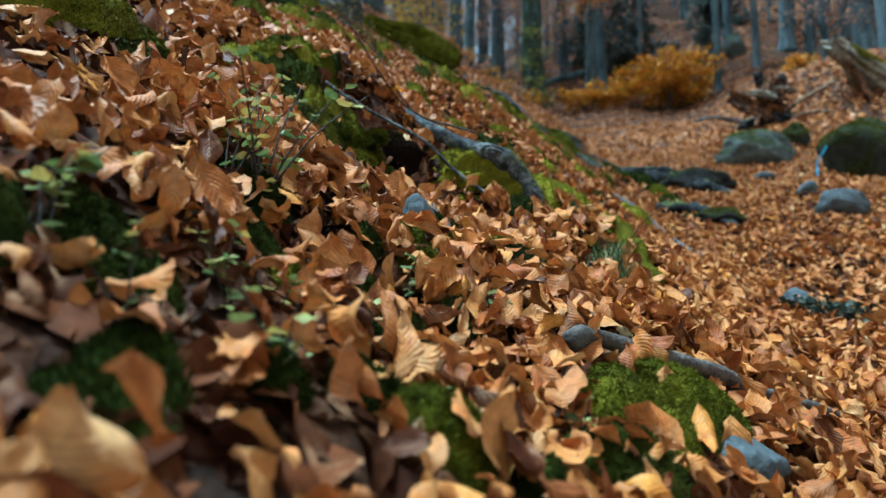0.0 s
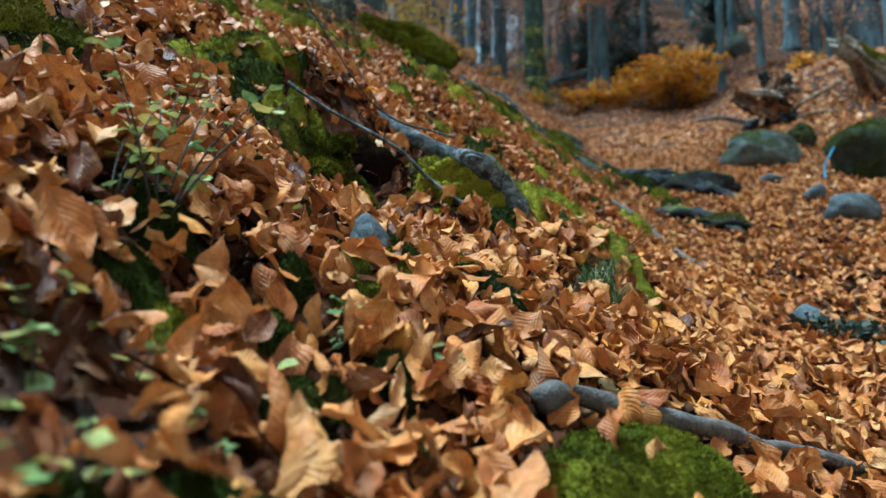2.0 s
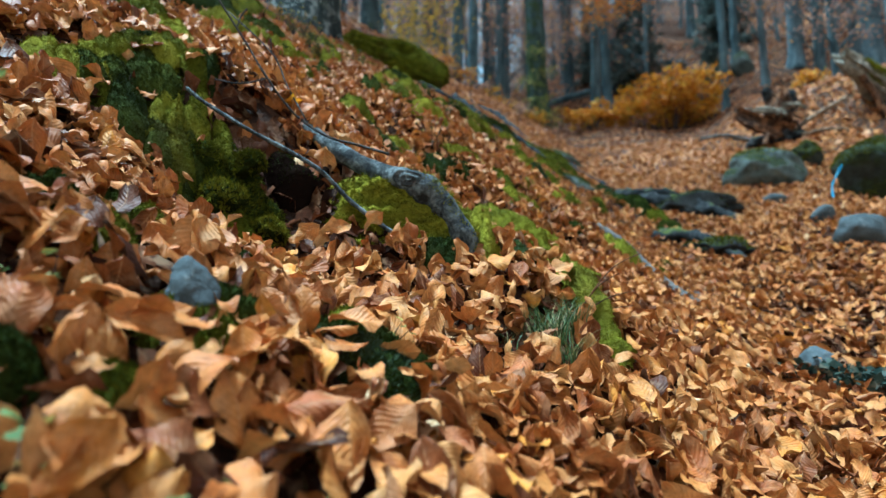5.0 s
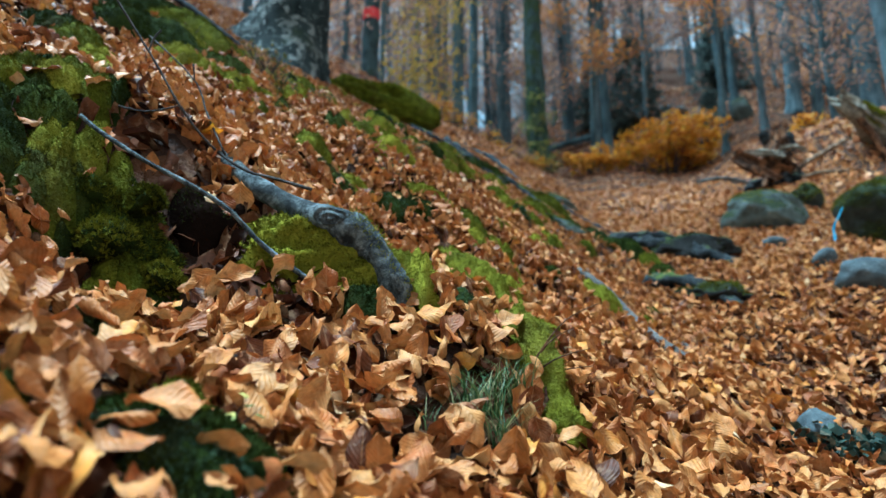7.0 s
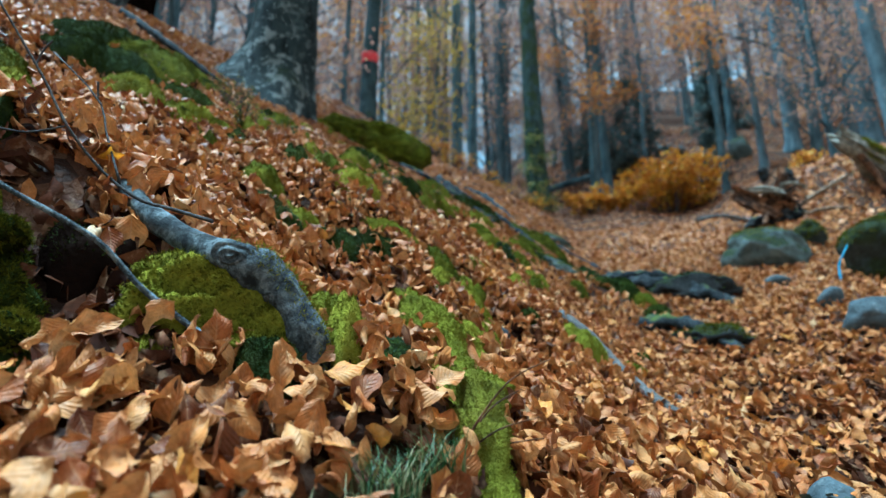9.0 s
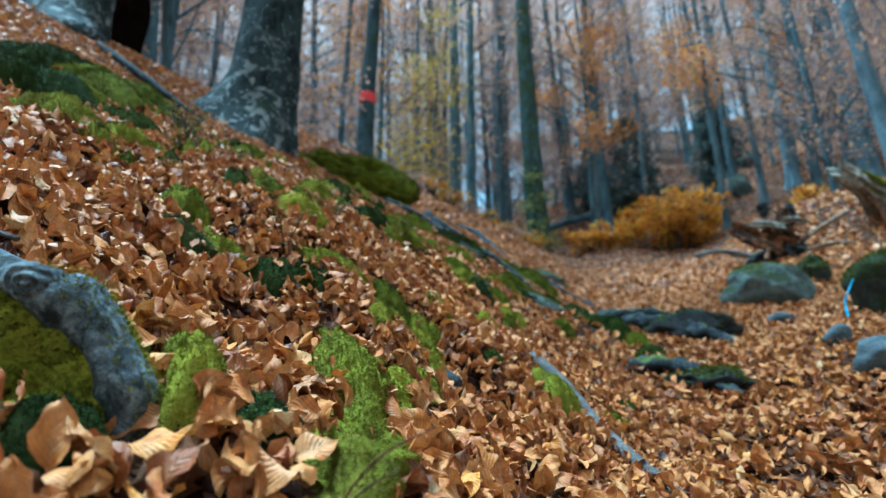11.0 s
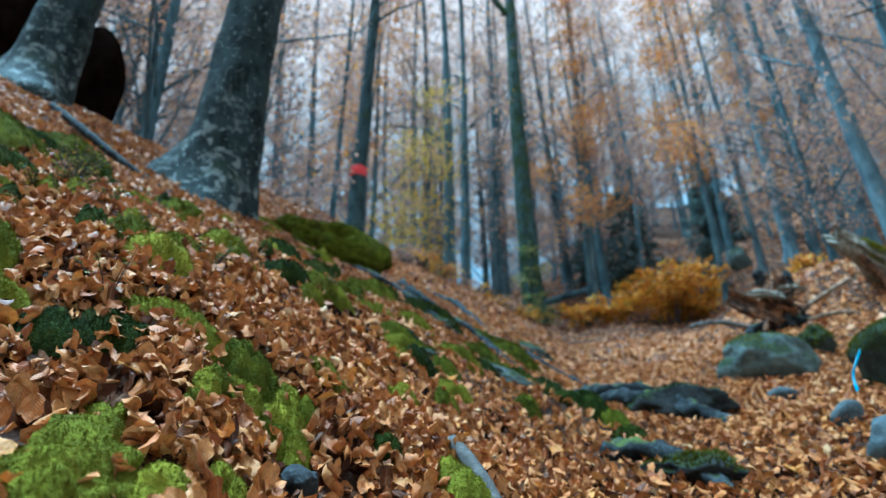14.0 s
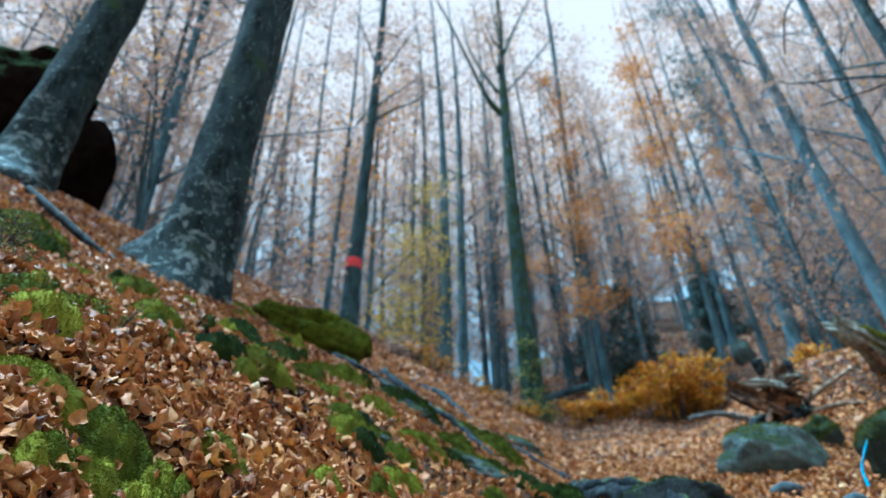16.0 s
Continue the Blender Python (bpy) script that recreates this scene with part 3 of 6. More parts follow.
# ---- stones ----
def rock(name, label, x, y, sx, sy, sz, mat, turn=0.0, sink=0.35, seed=1, detail=4, rough=0.35, group="", lift=0.0, category="rock", tilt=0.0, slope=0.0, z=None, lumps=0.05):
    bm = bmesh.new()
    bmesh.ops.create_icosphere(bm, subdivisions=detail, radius=1)
    cut = random.Random(seed * 13 + 1)
    planes = []
    for _ in range(9):
        n = Vector((cut.gauss(0, 1), cut.gauss(0, 1), cut.gauss(0, 0.8))).normalized()
        planes.append((n, cut.uniform(0.62, 0.86)))
    for v in bm.verts:
        p = v.co.copy()
        for n, d in planes:
            s = p.dot(n)
            if s > d:
                p -= n * (s - d) * 0.8
        k = 1 + rough * noise.noise(p * 1.1 + Vector((seed, seed * 3, 0))) + rough * 0.45 * noise.noise(p * 2.7 + Vector((seed * 5, 0, 2))) + lumps * noise.noise(p * (8 if lumps < 0.1 else 5.5) + Vector((0, seed, 0)))
        k = min(k, 1.02 + 0.25 * noise.noise(p * 0.8 + Vector((0, 9, seed))))
        v.co = p * k
        v.co = Vector((v.co.x * sx, v.co.y * sy, v.co.z * sz))
    me = bpy.data.meshes.new(name)
    bm.to_mesh(me)
    bm.free()
    me.polygons.foreach_set("use_smooth", np.full(len(me.polygons), True))
    me.materials.append(mat)
    ob = thing(name, label, category, group=group, data=me)
    ob.matrix_world = pose(x, y, gz(x, y) + sz * (1 - 2 * sink) + lift if z is None else z, tilt, slope, math.degrees(turn))
    return ob


def stone_moss(ob, count, size, mat, up=0.2):
    """Fronds of moss on the upper faces of a stone."""
    me = ob.data
    r = np.random.default_rng(count)
    c = np.array([tuple(p.center) for p in me.polygons])
    n = np.array([tuple(p.normal) for p in me.polygons])
    a = np.array([p.area for p in me.polygons])
    patchy = np.array([noise.noise(Vector(p) * (2.2 / max(ob.dimensions.x, 0.05)) + Vector((3, 1, 7))) for p in c])
    a = a * ((n[:, 2] + 0.9 * patchy) > up)
    if a.sum() <= 0:
        return
    tri = np.array([[tuple(me.vertices[i].co) for i in p.vertices[:3]] for p in me.polygons])

    def place(k):
        i = r.choice(len(a), k, p=a / a.sum())
        w = r.dirichlet((1, 1, 1), k)
        return (tri[i] * w[..., None]).sum(1), n[i]

    v, f = blades(count, place, size, r)
    part("moss_coat", mesh_of("moss_coat", v, f, mat, smooth=False), ob, "short green moss", "stuff")


# ---- stems, sticks and roots ----
def stick(name, label, points, r0, r1, mat, category, sides=9, steps=26, rough=0.25, group="", knots=()):
    """A stick, root or fallen log with its own bends; knots: (share of the length, swelling)."""
    pts = spline(points, steps)
    o = pts[0].copy()
    rad = []
    for i in range(steps + 1):
        s = i / steps
        q = r0 + (r1 - r0) * s
        for ks, kh in knots:
            q *= 1 + kh * math.exp(-((s - ks) / 0.045) ** 2)
        rad.append(q)
    v, f = tube([p - o for p in pts], rad, sides, rough, len(name) + points[0][0])
    return thing(name, label, category, o, group, data=quads_mesh(name, v, f, mat))


def on_ground(points, lift=0.0):
    return [(x, y, gz(x, y) + lift + dz) for x, y, dz in points]


def sprig(x, y, high, n, seed, size=0.017, mat=None, lean=(0.0, 0.0), label="small green leafy sprig growing through dead leaves", name="bilberry_sprig", group="green sprigs"):
    r = np.random.default_rng(seed)
    ob = thing(name, label, "plant", (x, y, gz(x, y) - 0.01), group)
    pieces, lv, lf, luv, k = [], [], [], [], 0
    for s in range(max(2, n // 7)):
        a = r.uniform(0, 6.28)
        reach = r.uniform(0.2, 0.7) * high
        top = np.array([math.cos(a) * reach + lean[0] * high, math.sin(a) * reach + lean[1] * high, high * r.uniform(0.7, 1.1)])
        line = spline([(0, 0, 0), tuple(top * 0.45 + np.array([0, 0, 0.12 * high])), tuple(top)], 6)
        pieces.append(tube(line, np.linspace(0.0017, 0.0007, 7) * (high / 0.12) ** 0.5, 5))
        for i in range(n // max(2, n // 7)):
            q = line[min(6, 1 + int(r.random() * 6))]
            co, uv = leaf_shape(r, 2, 4)
            e = Euler((r.uniform(-0.5, 0.5), r.uniform(-0.5, 0.5), r.uniform(0, 6.28))).to_matrix()
            co = (co * np.array([1.35, 1, 0.5]) + np.array([0, 0.5, 0])) * size * r.uniform(0.7, 1.2)
            lv.append(np.array([tuple(e @ Vector(c) + q) for c in co]))
            lf.append(grid_faces(2, 4) + k)
            luv.append(uv)
            k += len(co)
    if n < 70:
        for v, f in pieces:
            part("stem", quads_mesh("sprig_stem", v, f, TWIG), ob)
    else:
        v, f = joined(pieces)
        part("stemwork", quads_mesh("stemwork", v, f, TWIG), ob, kind="stuff")
    part("foliage", mesh_of("sprig_foliage", np.vstack(lv), np.vstack(lf), mat or GREEN, np.vstack(luv)), ob, kind="stuff")
    return ob


# ---- trees ----
def leaf_cloud(centres, spread, count, size, r):
    """Small bent leaves strewn round the given places."""
    i = r.integers(0, len(centres), count)
    c = np.asarray(centres)[i] + r.normal(0, 1, (count, 3)) * np.array([spread, spread, spread * 0.55])
    d = r.normal(0, 1, (count, 3))
    d[:, 2] *= 0.5
    d /= np.linalg.norm(d, axis=1, keepdims=True)
    s = np.cross(d, r.normal(0, 1, (count, 3)))
    s /= np.linalg.norm(s, axis=1, keepdims=True)
    h = (r.uniform(0.6, 1.2, count) * size)[:, None]
    V = np.stack([c, c + d * h * 0.5 + s * h * 0.32, c + d * h, c + d * h * 0.5 - s * h * 0.32], 1).reshape(-1, 3)
    F = np.arange(count * 4, dtype=np.int32).reshape(-1, 4)
    UV = np.tile(np.array([[0.5, 0], [1, 0.5], [0.5, 1], [0, 0.5]]), (count, 1))
    return V, F, UV


def branches(r, line, radius, first, count, reach, sides=5, rise=0.75):
    """Limbs with forks and twigs off a trunk's line; returns tubes and the twigs' ends."""
    out, ends = [], []
    n = len(line) - 1
    for b in range(count):
        s = first + (1 - first) * (b + r.random()) / count
        k = min(int(s * n), n - 1)
        p = line[k].lerp(line[k + 1], s * n - k)
        a = r.uniform(0, 6.28)
        L = reach * (1.15 - 0.75 * s) * r.uniform(0.6, 1.25)
        d = Vector((math.cos(a), math.sin(a), rise * r.uniform(0.5, 1.4)))
        q = [p, p + d * L * 0.4 + Vector((0, 0, 0.05 * L)), p + d * L * 0.8 + Vector(r.normal(0, 0.08 * L, 3)), p + d * L + Vector((0, 0, 0.12 * L))]
        lim = spline(q, 6)
        r0 = max(0.012, radius * 0.33 * (1.2 - s))
        out.append(tube(lim, np.linspace(r0, r0 * 0.2, 7), sides, close=False))
        for t in range(4):
            f = lim[2 + t]
            w = Vector(r.normal(0, 1, 3))
            w.z = abs(w.z) * 0.6
            e = f + w.normalized() * L * r.uniform(0.25, 0.5)
            out.append(tube([f, f.lerp(e, 0.5) + Vector(r.normal(0, 0.03 * L, 3)), e], [r0 * 0.3, r0 * 0.18, r0 * 0.07], 3, close=False))
            ends += [tuple(e), tuple(f.lerp(e, 0.6))]
        ends.append(tuple(lim[-1]))
    return out, ends


def tree(name, label, place, radius, high, seed, bark, leaf=RUST, leaves=500, lean=(0, 0), roots=(), first=0.45, limbs=14, reach=3.0, wiggle=0.12, sides=14, sink=0.15, leaf_size=0.13, group="forest trees", flare=0.5, rings=26, spread=0.5, rise=0.75, local=False, clump=0.6):
    """A beech: trunk with root flare and limbs, and a thin autumn crown. roots: (direction in degrees, strength)."""
    r = np.random.default_rng(seed)
    ob = thing(name, label, "tree", place, group)
    bend = r.normal(0, 1, 4)
    line = []
    hs = [-sink + (high + sink) * (i / rings) ** 1.7 for i in range(rings + 1)]
    for h in hs:
        s = max(h, 0) / high
        line.append(Vector((lean[0] * h + wiggle * math.sin(3 * s + bend[0]) * s * 4 - 0, lean[1] * h + wiggle * math.sin(2.6 * s + bend[1]) * s * 4, h)))
    rad = [radius * (1 - 0.86 * max(h, 0) / high) * (1 + flare * math.exp(-max(h, 0) / (1.6 * radius))) for h in hs]

    def flare_of(i, a):
        over = hs[i]
        if local:
            over = hs[i] + place[2] - gz(place[0] + 1.9 * radius * math.cos(a), place[1] + 1.9 * radius * math.sin(a))
        k = math.exp(-max(over, 0) / ((0.85 if local else 1.9) * radius))
        return 1 + k * sum(g * max(0.0, math.cos(a - radians(d))) ** (8 if g > 0.9 else 20) for d, g in roots) + 0.05 * math.sin(3 * a + 2.0 * hs[i]) + 0.03 * math.sin(5 * a - 3 * hs[i])

    # the flare angles are measured from +x
    verts = []
    for i, p in enumerate(line):
        for k in range(sides):
            a = 2 * math.pi * k / sides
            w = Vector((math.cos(a), math.sin(a), 0))
            q = rad[i] * flare_of(i, a) * (1 + 0.07 * noise.noise(p * (0.7 / radius) + w * 0.9))
            verts.append(tuple(p + w * q))
    v, f = np.array(verts), grid_faces(sides, rings, True)
    trunk = part("trunk", mesh_of("trunk", v, f, bark), ob)
    tubes, ends = branches(r, line, radius, first, limbs, reach, rise=rise)
    if tubes:
        bv, bf = joined(tubes)
        part("branchwork", mesh_of("branchwork", bv, bf, bark), trunk, kind="stuff")
    if leaves and ends:
        ends = [ends[i] for i in r.choice(len(ends), max(4, int(len(ends) * clump)), replace=False)]
        lv, lf, luv = leaf_cloud(ends, spread, leaves, leaf_size, r)
        part("crown", mesh_of("crown", lv, lf, leaf, luv), ob, "thin rust-coloured autumn leaves", "stuff")
    return ob


def spruce(place, high, seed, label):
    r = np.random.default_rng(seed)
    ob = thing("young_spruce", label, "tree", place, "young spruces")
    line = [Vector((0, 0, high * i / 8 - 0.1)) for i in range(9)]
    v, f = tube(line, np.linspace(0.05 * high / 3, 0.008, 9), 6)
    part("trunk", quads_mesh("spruce_trunk", v, f, TWIG), ob)
    cs = []
    for k in range(90):
        s = r.uniform(0.06, 1)
        a = r.uniform(0, 6.28)
        for q in (0.25, 0.5, 0.75, 1.0):
            d = q * 0.30 * high * (1.04 - s)
            cs.append((math.cos(a) * d, math.sin(a) * d, high * s - 0.25 * d))
    lv, lf, luv = leaf_cloud(cs, 0.05 * high, 7500, 0.06 * high, r)
    part("needles", mesh_of("needles", lv, lf, SPRUCE, luv), ob, kind="stuff")
    return ob


def bush(name, label, place, wide, high, seed, count, mat, size=0.09, group="autumn bushes"):
    """Many arching stems with leaves in uneven clumps and gaps between."""
    r = np.random.default_rng(seed)
    ob = thing(name, label, "bush", place, group)
    ends = []
    for k in range(18):
        a, q = r.uniform(0, 6.28), r.random() ** 0.5
        e = Vector((math.cos(a) * q * wide * 0.5, math.sin(a) * q * wide * 0.42, high * math.sqrt(max(0.08, 1 - 0.85 * q * q)) * r.uniform(0.7, 1.08)))
        line = spline([(e.x * 0.15, e.y * 0.15, -0.1), (e.x * 0.6, e.y * 0.6, e.z * 0.62), tuple(e)], 6)
        v, f = tube(line, np.linspace(0.022, 0.005, 7), 5)
        part("stem", quads_mesh("bush_stem", v, f, TWIG), ob)
        for i in (3, 4, 5, 6, 6):
            w = Vector(r.normal(0, 0.10 * wide, 3))
            ends.append((line[i].x + w.x, line[i].y + w.y, max(0.1, line[i].z + 0.35 * w.z)))
    lv, lf, luv = leaf_cloud(ends, 0.042 * wide, count, size, r)
    lv[:, 2] = np.maximum(lv[:, 2], 0.02)
    part("foliage", mesh_of("bush_foliage", lv, lf, mat, luv), ob, kind="stuff")
    return ob


def grass(x, y, n, high, seed, label="tuft of dark green grass among fallen leaves"):
    r = np.random.default_rng(seed)
    ob = thing("grass_tuft", label, "grass", (x, y, gz(x, y) - 0.005), "grass tufts")
    V, F, UV = [], [], []
    for i in range(n):
        a, L = r.uniform(0, 6.28), high * r.uniform(0.5, 1.1)
        b = np.array([r.normal(0, 0.02), r.normal(0, 0.02), 0])
        d = np.array([math.cos(a), math.sin(a), 0])
        w = np.array([-d[1], d[0], 0]) * 0.0016
        o = len(V) * 8
        rows = []
        for s in (0, 0.35, 0.7, 1):
            c = b + d * L * 0.65 * s * s + np.array([0, 0, L * (s - 0.35 * s * s)])
            rows += [c - w * (1.05 - s), c + w * (1.05 - s)]
        V.append(np.array(rows))
        F += [(o, o + 1, o + 3, o + 2), (o + 2, o + 3, o + 5, o + 4), (o + 4, o + 5, o + 7, o + 6)]
        UV += [(0, 0), (1, 0), (0, .35), (1, .35), (0, .7), (1, .7), (0, 1), (1, 1)]
    part("tuft", mesh_of("grass_tuft", np.vstack(V), np.array(F), GRASS, np.array(UV)), ob, kind="stuff")
    if n > 20:
        BARE.append((x, y, 0.05, 0.1))
    return ob


# ---- the bank by the first steps: roots, mossy stones and cushions ----
stick("tree_root", "smooth grey exposed root with a knobbly broken end over moss", on_ground([(0.20, 0.935, 0.026), (0.225, 0.95, 0.040), (0.26, 0.975, 0.038), (0.325, 1.0, 0.036), (0.40, 1.025, 0.038), (0.49, 1.09, 0.040), (0.57, 1.17, 0.038), (0.64, 1.24, 0.038), (0.77, 1.305, 0.034), (0.92, 1.40, 0.0)]), 0.0145, 0.0115, PALEWOOD, "root", 14, 60, 0.24, knots=((0.05, 0.3), (0.11, 0.2), (0.30, 0.12), (0.55, 0.15)))
for s in range(13):
    BARE.append((0.20 + 0.048 * s, 0.91 + 0.033 * s, 0.045, 0.12))
moss(0.34, 0.90, 0.14, 0.075, 0.55, 0.035, MOSS, "bright mossy patch below an exposed root", 0.12)
moss(0.27, 0.80, 0.08, 0.06, 0.4, 0.03, MOSS, "thick moss over a small buried stone", 0.2)
moss(0.22, 0.68, 0.08, 0.06, 0.3, 0.03, MOSS_DARK, "thick moss over a small buried stone", 0.25)
moss(0.36, 0.955, 0.12, 0.035, 0.45, 0.028, MOSS_BRIGHT, "strip of yellow-green moss along an exposed root", 0.15)
rock("embedded_stone", "bluish grey stone half buried in moss and leaves", 0.42, 0.86, 0.06, 0.05, 0.05, STONE, 0.4, 0.35, 3)
# dark moss here partly paints the shade at the near left
moss(-0.05, 0.57, 0.05, 0.04, 0, 0.01, MOSS_DARK, "deep green moss, its darkness partly standing in for shade between leaves", 0.5)
moss(-0.20, 0.42, 0.06, 0.05, 0, 0.01, MOSS_DARK, "deep green moss, its darkness partly standing in for shade between leaves", 0.55)
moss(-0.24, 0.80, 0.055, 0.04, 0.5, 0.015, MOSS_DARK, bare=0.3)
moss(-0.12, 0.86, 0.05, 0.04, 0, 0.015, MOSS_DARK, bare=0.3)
moss(-0.21, 1.22, 0.08, 0.05, -0.5, 0.02, MOSS, bare=0.3)
moss(-0.03, 1.12, 0.07, 0.05, -0.4, 0.02, MOSS, bare=0.3)
moss(-0.03, 0.98, 0.04, 0.04, 0, 0.015, MOSS, bare=0.3)
moss(-0.27, 0.90, 0.06, 0.04, 0.3, 0.015, MOSS_DARK, bare=0.3)
moss(0.14, 1.23, 0.08, 0.06, 0, 0.02, MOSS_BLUE, bare=0.3)
moss(-0.72, 1.08, 0.15, 0.10, 0.3, 0.09, MOSS, "rounded moss hummock at the edge of a dark hollow", 0.08)
moss(-0.95, 1.2, 0.2, 0.14, 0.1, 0.1, MOSS, "rounded moss hummock at the edge of a dark hollow", 0.08)
moss(-0.55, 1.62, 0.06, 0.1, 0.5, 0.04, MOSS_BRIGHT, "small bright moss cushion on the bank", 0.15)
rock("embedded_stone", "grey stone showing between moss and leaves", -0.045, 1.155, 0.035, 0.06, 0.055, STONE, 0.35, 0.25, 6)

# ---- the hollow under the fallen log ----
hollow = rock("mossy_rock", "rounded rock thickly covered with yellow-green moss", 0.04, 1.91, 0.22, 0.15, 0.19, MOSS_BRIGHT, 0.1, 0.5, 11, 5, 0.5, z=0.58, lumps=0.26)
stone_moss(hollow, 5000, 0.011, MOSS, 0.0)
stone_moss(hollow, 22000, 0.010, MOSS_BRIGHT, -0.45)
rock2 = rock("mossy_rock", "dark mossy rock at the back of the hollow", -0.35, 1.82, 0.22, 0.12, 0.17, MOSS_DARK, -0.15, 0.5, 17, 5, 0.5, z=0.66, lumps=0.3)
# No cavity here: this added near-black stone stands in for its shade.
gap_shade_stone = rock("mossy_rock", "near-black stone standing in for a shaded gap between mossy rocks", -0.13, 1.90, 0.10, 0.10, 0.16, STONE_SHADED, 0.2, 0.5, 27, 4, 0.5, z=0.72)
stone_moss(gap_shade_stone, 900, 0.011, MOSS_DARK, 0.3)
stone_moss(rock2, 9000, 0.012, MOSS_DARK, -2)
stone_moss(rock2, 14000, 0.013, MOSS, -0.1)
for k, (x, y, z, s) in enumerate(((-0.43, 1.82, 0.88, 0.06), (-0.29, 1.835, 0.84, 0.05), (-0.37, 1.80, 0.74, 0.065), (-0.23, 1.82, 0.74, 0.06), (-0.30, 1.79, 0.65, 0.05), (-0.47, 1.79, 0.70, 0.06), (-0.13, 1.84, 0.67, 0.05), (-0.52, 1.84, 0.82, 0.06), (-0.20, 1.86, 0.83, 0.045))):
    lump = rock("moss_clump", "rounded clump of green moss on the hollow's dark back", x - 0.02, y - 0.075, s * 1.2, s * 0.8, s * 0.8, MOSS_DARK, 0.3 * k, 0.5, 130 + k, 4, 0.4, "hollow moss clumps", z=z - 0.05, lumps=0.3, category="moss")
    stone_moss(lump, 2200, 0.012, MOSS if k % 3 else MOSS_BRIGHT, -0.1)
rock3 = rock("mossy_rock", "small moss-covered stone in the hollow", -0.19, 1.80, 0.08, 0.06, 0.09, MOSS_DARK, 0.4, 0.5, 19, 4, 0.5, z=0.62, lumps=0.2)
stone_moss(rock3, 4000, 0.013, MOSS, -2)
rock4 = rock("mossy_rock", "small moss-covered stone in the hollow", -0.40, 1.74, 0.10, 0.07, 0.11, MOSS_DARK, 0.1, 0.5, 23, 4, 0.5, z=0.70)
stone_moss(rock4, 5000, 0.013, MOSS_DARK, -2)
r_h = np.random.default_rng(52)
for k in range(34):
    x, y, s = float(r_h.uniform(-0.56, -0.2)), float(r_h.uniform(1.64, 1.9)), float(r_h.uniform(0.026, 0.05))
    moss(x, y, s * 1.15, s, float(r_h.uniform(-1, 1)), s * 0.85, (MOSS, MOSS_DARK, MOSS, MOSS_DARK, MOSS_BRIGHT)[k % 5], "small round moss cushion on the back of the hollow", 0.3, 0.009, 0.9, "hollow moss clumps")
# the overhang's shade is put into the dark moss of the hollow floor
moss(-0.18, 1.72, 0.09, 0.05, 0.0, 0.03, MOSS_DARK, "moss on the hollow floor, darkened to stand in for its shade", 0.15)
moss(-0.44, 1.66, 0.07, 0.05, 0.0, 0.03, MOSS_DARK, "moss on the hollow floor, darkened to stand in for its shade", 0.15)
BARE.append((0.02, 1.84, 0.13, 0.05))
BARE.append((-0.36, 1.75, 0.10, 0.2))
BARE.append((-0.24, 1.80, 0.13, 0.05))
BARE.append((-0.40, 1.74, 0.10, 0.10))
BARE.append((-0.05, 1.80, 0.09, 0.12))
BARE.append((-0.2, 1.76, 0.12, 0.2))
stick("weathered_log", "short weathered grey log with a ringed knot", [(-0.24, 2.06, 0.99), (-0.15, 1.99, 0.935), (-0.05, 1.93, 0.85), (0.05, 1.89, 0.79), (0.13, 1.86, 0.75), (0.195, 1.87, 0.715), (0.245, 1.87, 0.65), (0.265, 1.88, 0.58), (0.27, 1.89, 0.50)], 0.015, 0.038, DEADWOOD, "log", 18, 70, 0.24, knots=((0.56, 0.30), (0.62, 0.22), (0.42, 0.1), (0.8, 0.12)))
log = bpy.data.objects["weathered_log"]
kv = []
for i in range(11):
    q = i / 10
    for k in range(24):
        a = 2 * math.pi * k / 24
        w = 1 + 0.14 * math.sin(2 * a + 1) + 0.08 * math.sin(3 * a)
        deep = 0.017 * (1 - q ** 2.2) + 0.0035 * math.cos(15 * q + 0.6 * math.sin(a)) + 0.003 * noise.noise(Vector((math.cos(a), math.sin(a), q * 2)) * 1.7)
        kv.append((0.139 + 0.038 * q * w * math.cos(a) + 0.006 * math.sin(a), 1.842 - deep, 0.755 + 0.028 * q * w * math.sin(a) - 0.014 * q * math.cos(a) - 0.3 * deep))
kf = grid_faces(24, 10, True)
part("knot", mesh_of("log_knot", np.array(kv) - np.array(tuple(log.location)), kf, DEADWOOD), log, "ringed branch knot")


def along_log(n):
    r = np.random.default_rng(31)
    i = r.choice(len(log.data.polygons), 6 * n)
    c = np.array([tuple(log.data.polygons[int(k)].center) for k in i])
    m = np.array([tuple(log.data.polygons[int(k)].normal) for k in i])
    ok = (c[:, 0] > 0.36) & (m[:, 0] + 0.5 * m[:, 2] > 0.35)
    return (c + r.normal(0, 0.004, c.shape))[ok][:n], m[ok][:n]


bv, bf = blades(2200, along_log, 0.009, np.random.default_rng(5))
part("moss_coat", mesh_of("log_moss_coat", bv, bf, MOSS_BRIGHT, smooth=False), log, "short bright green moss", "stuff")
stick("bare_twig", "thin bare grey twig leaning across the moss", [(-0.36, 1.78, 0.96), (-0.31, 1.78, 0.92), (-0.2, 1.77, 0.85), (-0.06, 1.78, 0.77), (0.02, 1.79, 0.69), (0.13, 1.8, 0.61), (0.24, 1.79, 0.545)], 0.0045, 0.0055, DEADWOOD, "twig", 8, 30, 0.3)
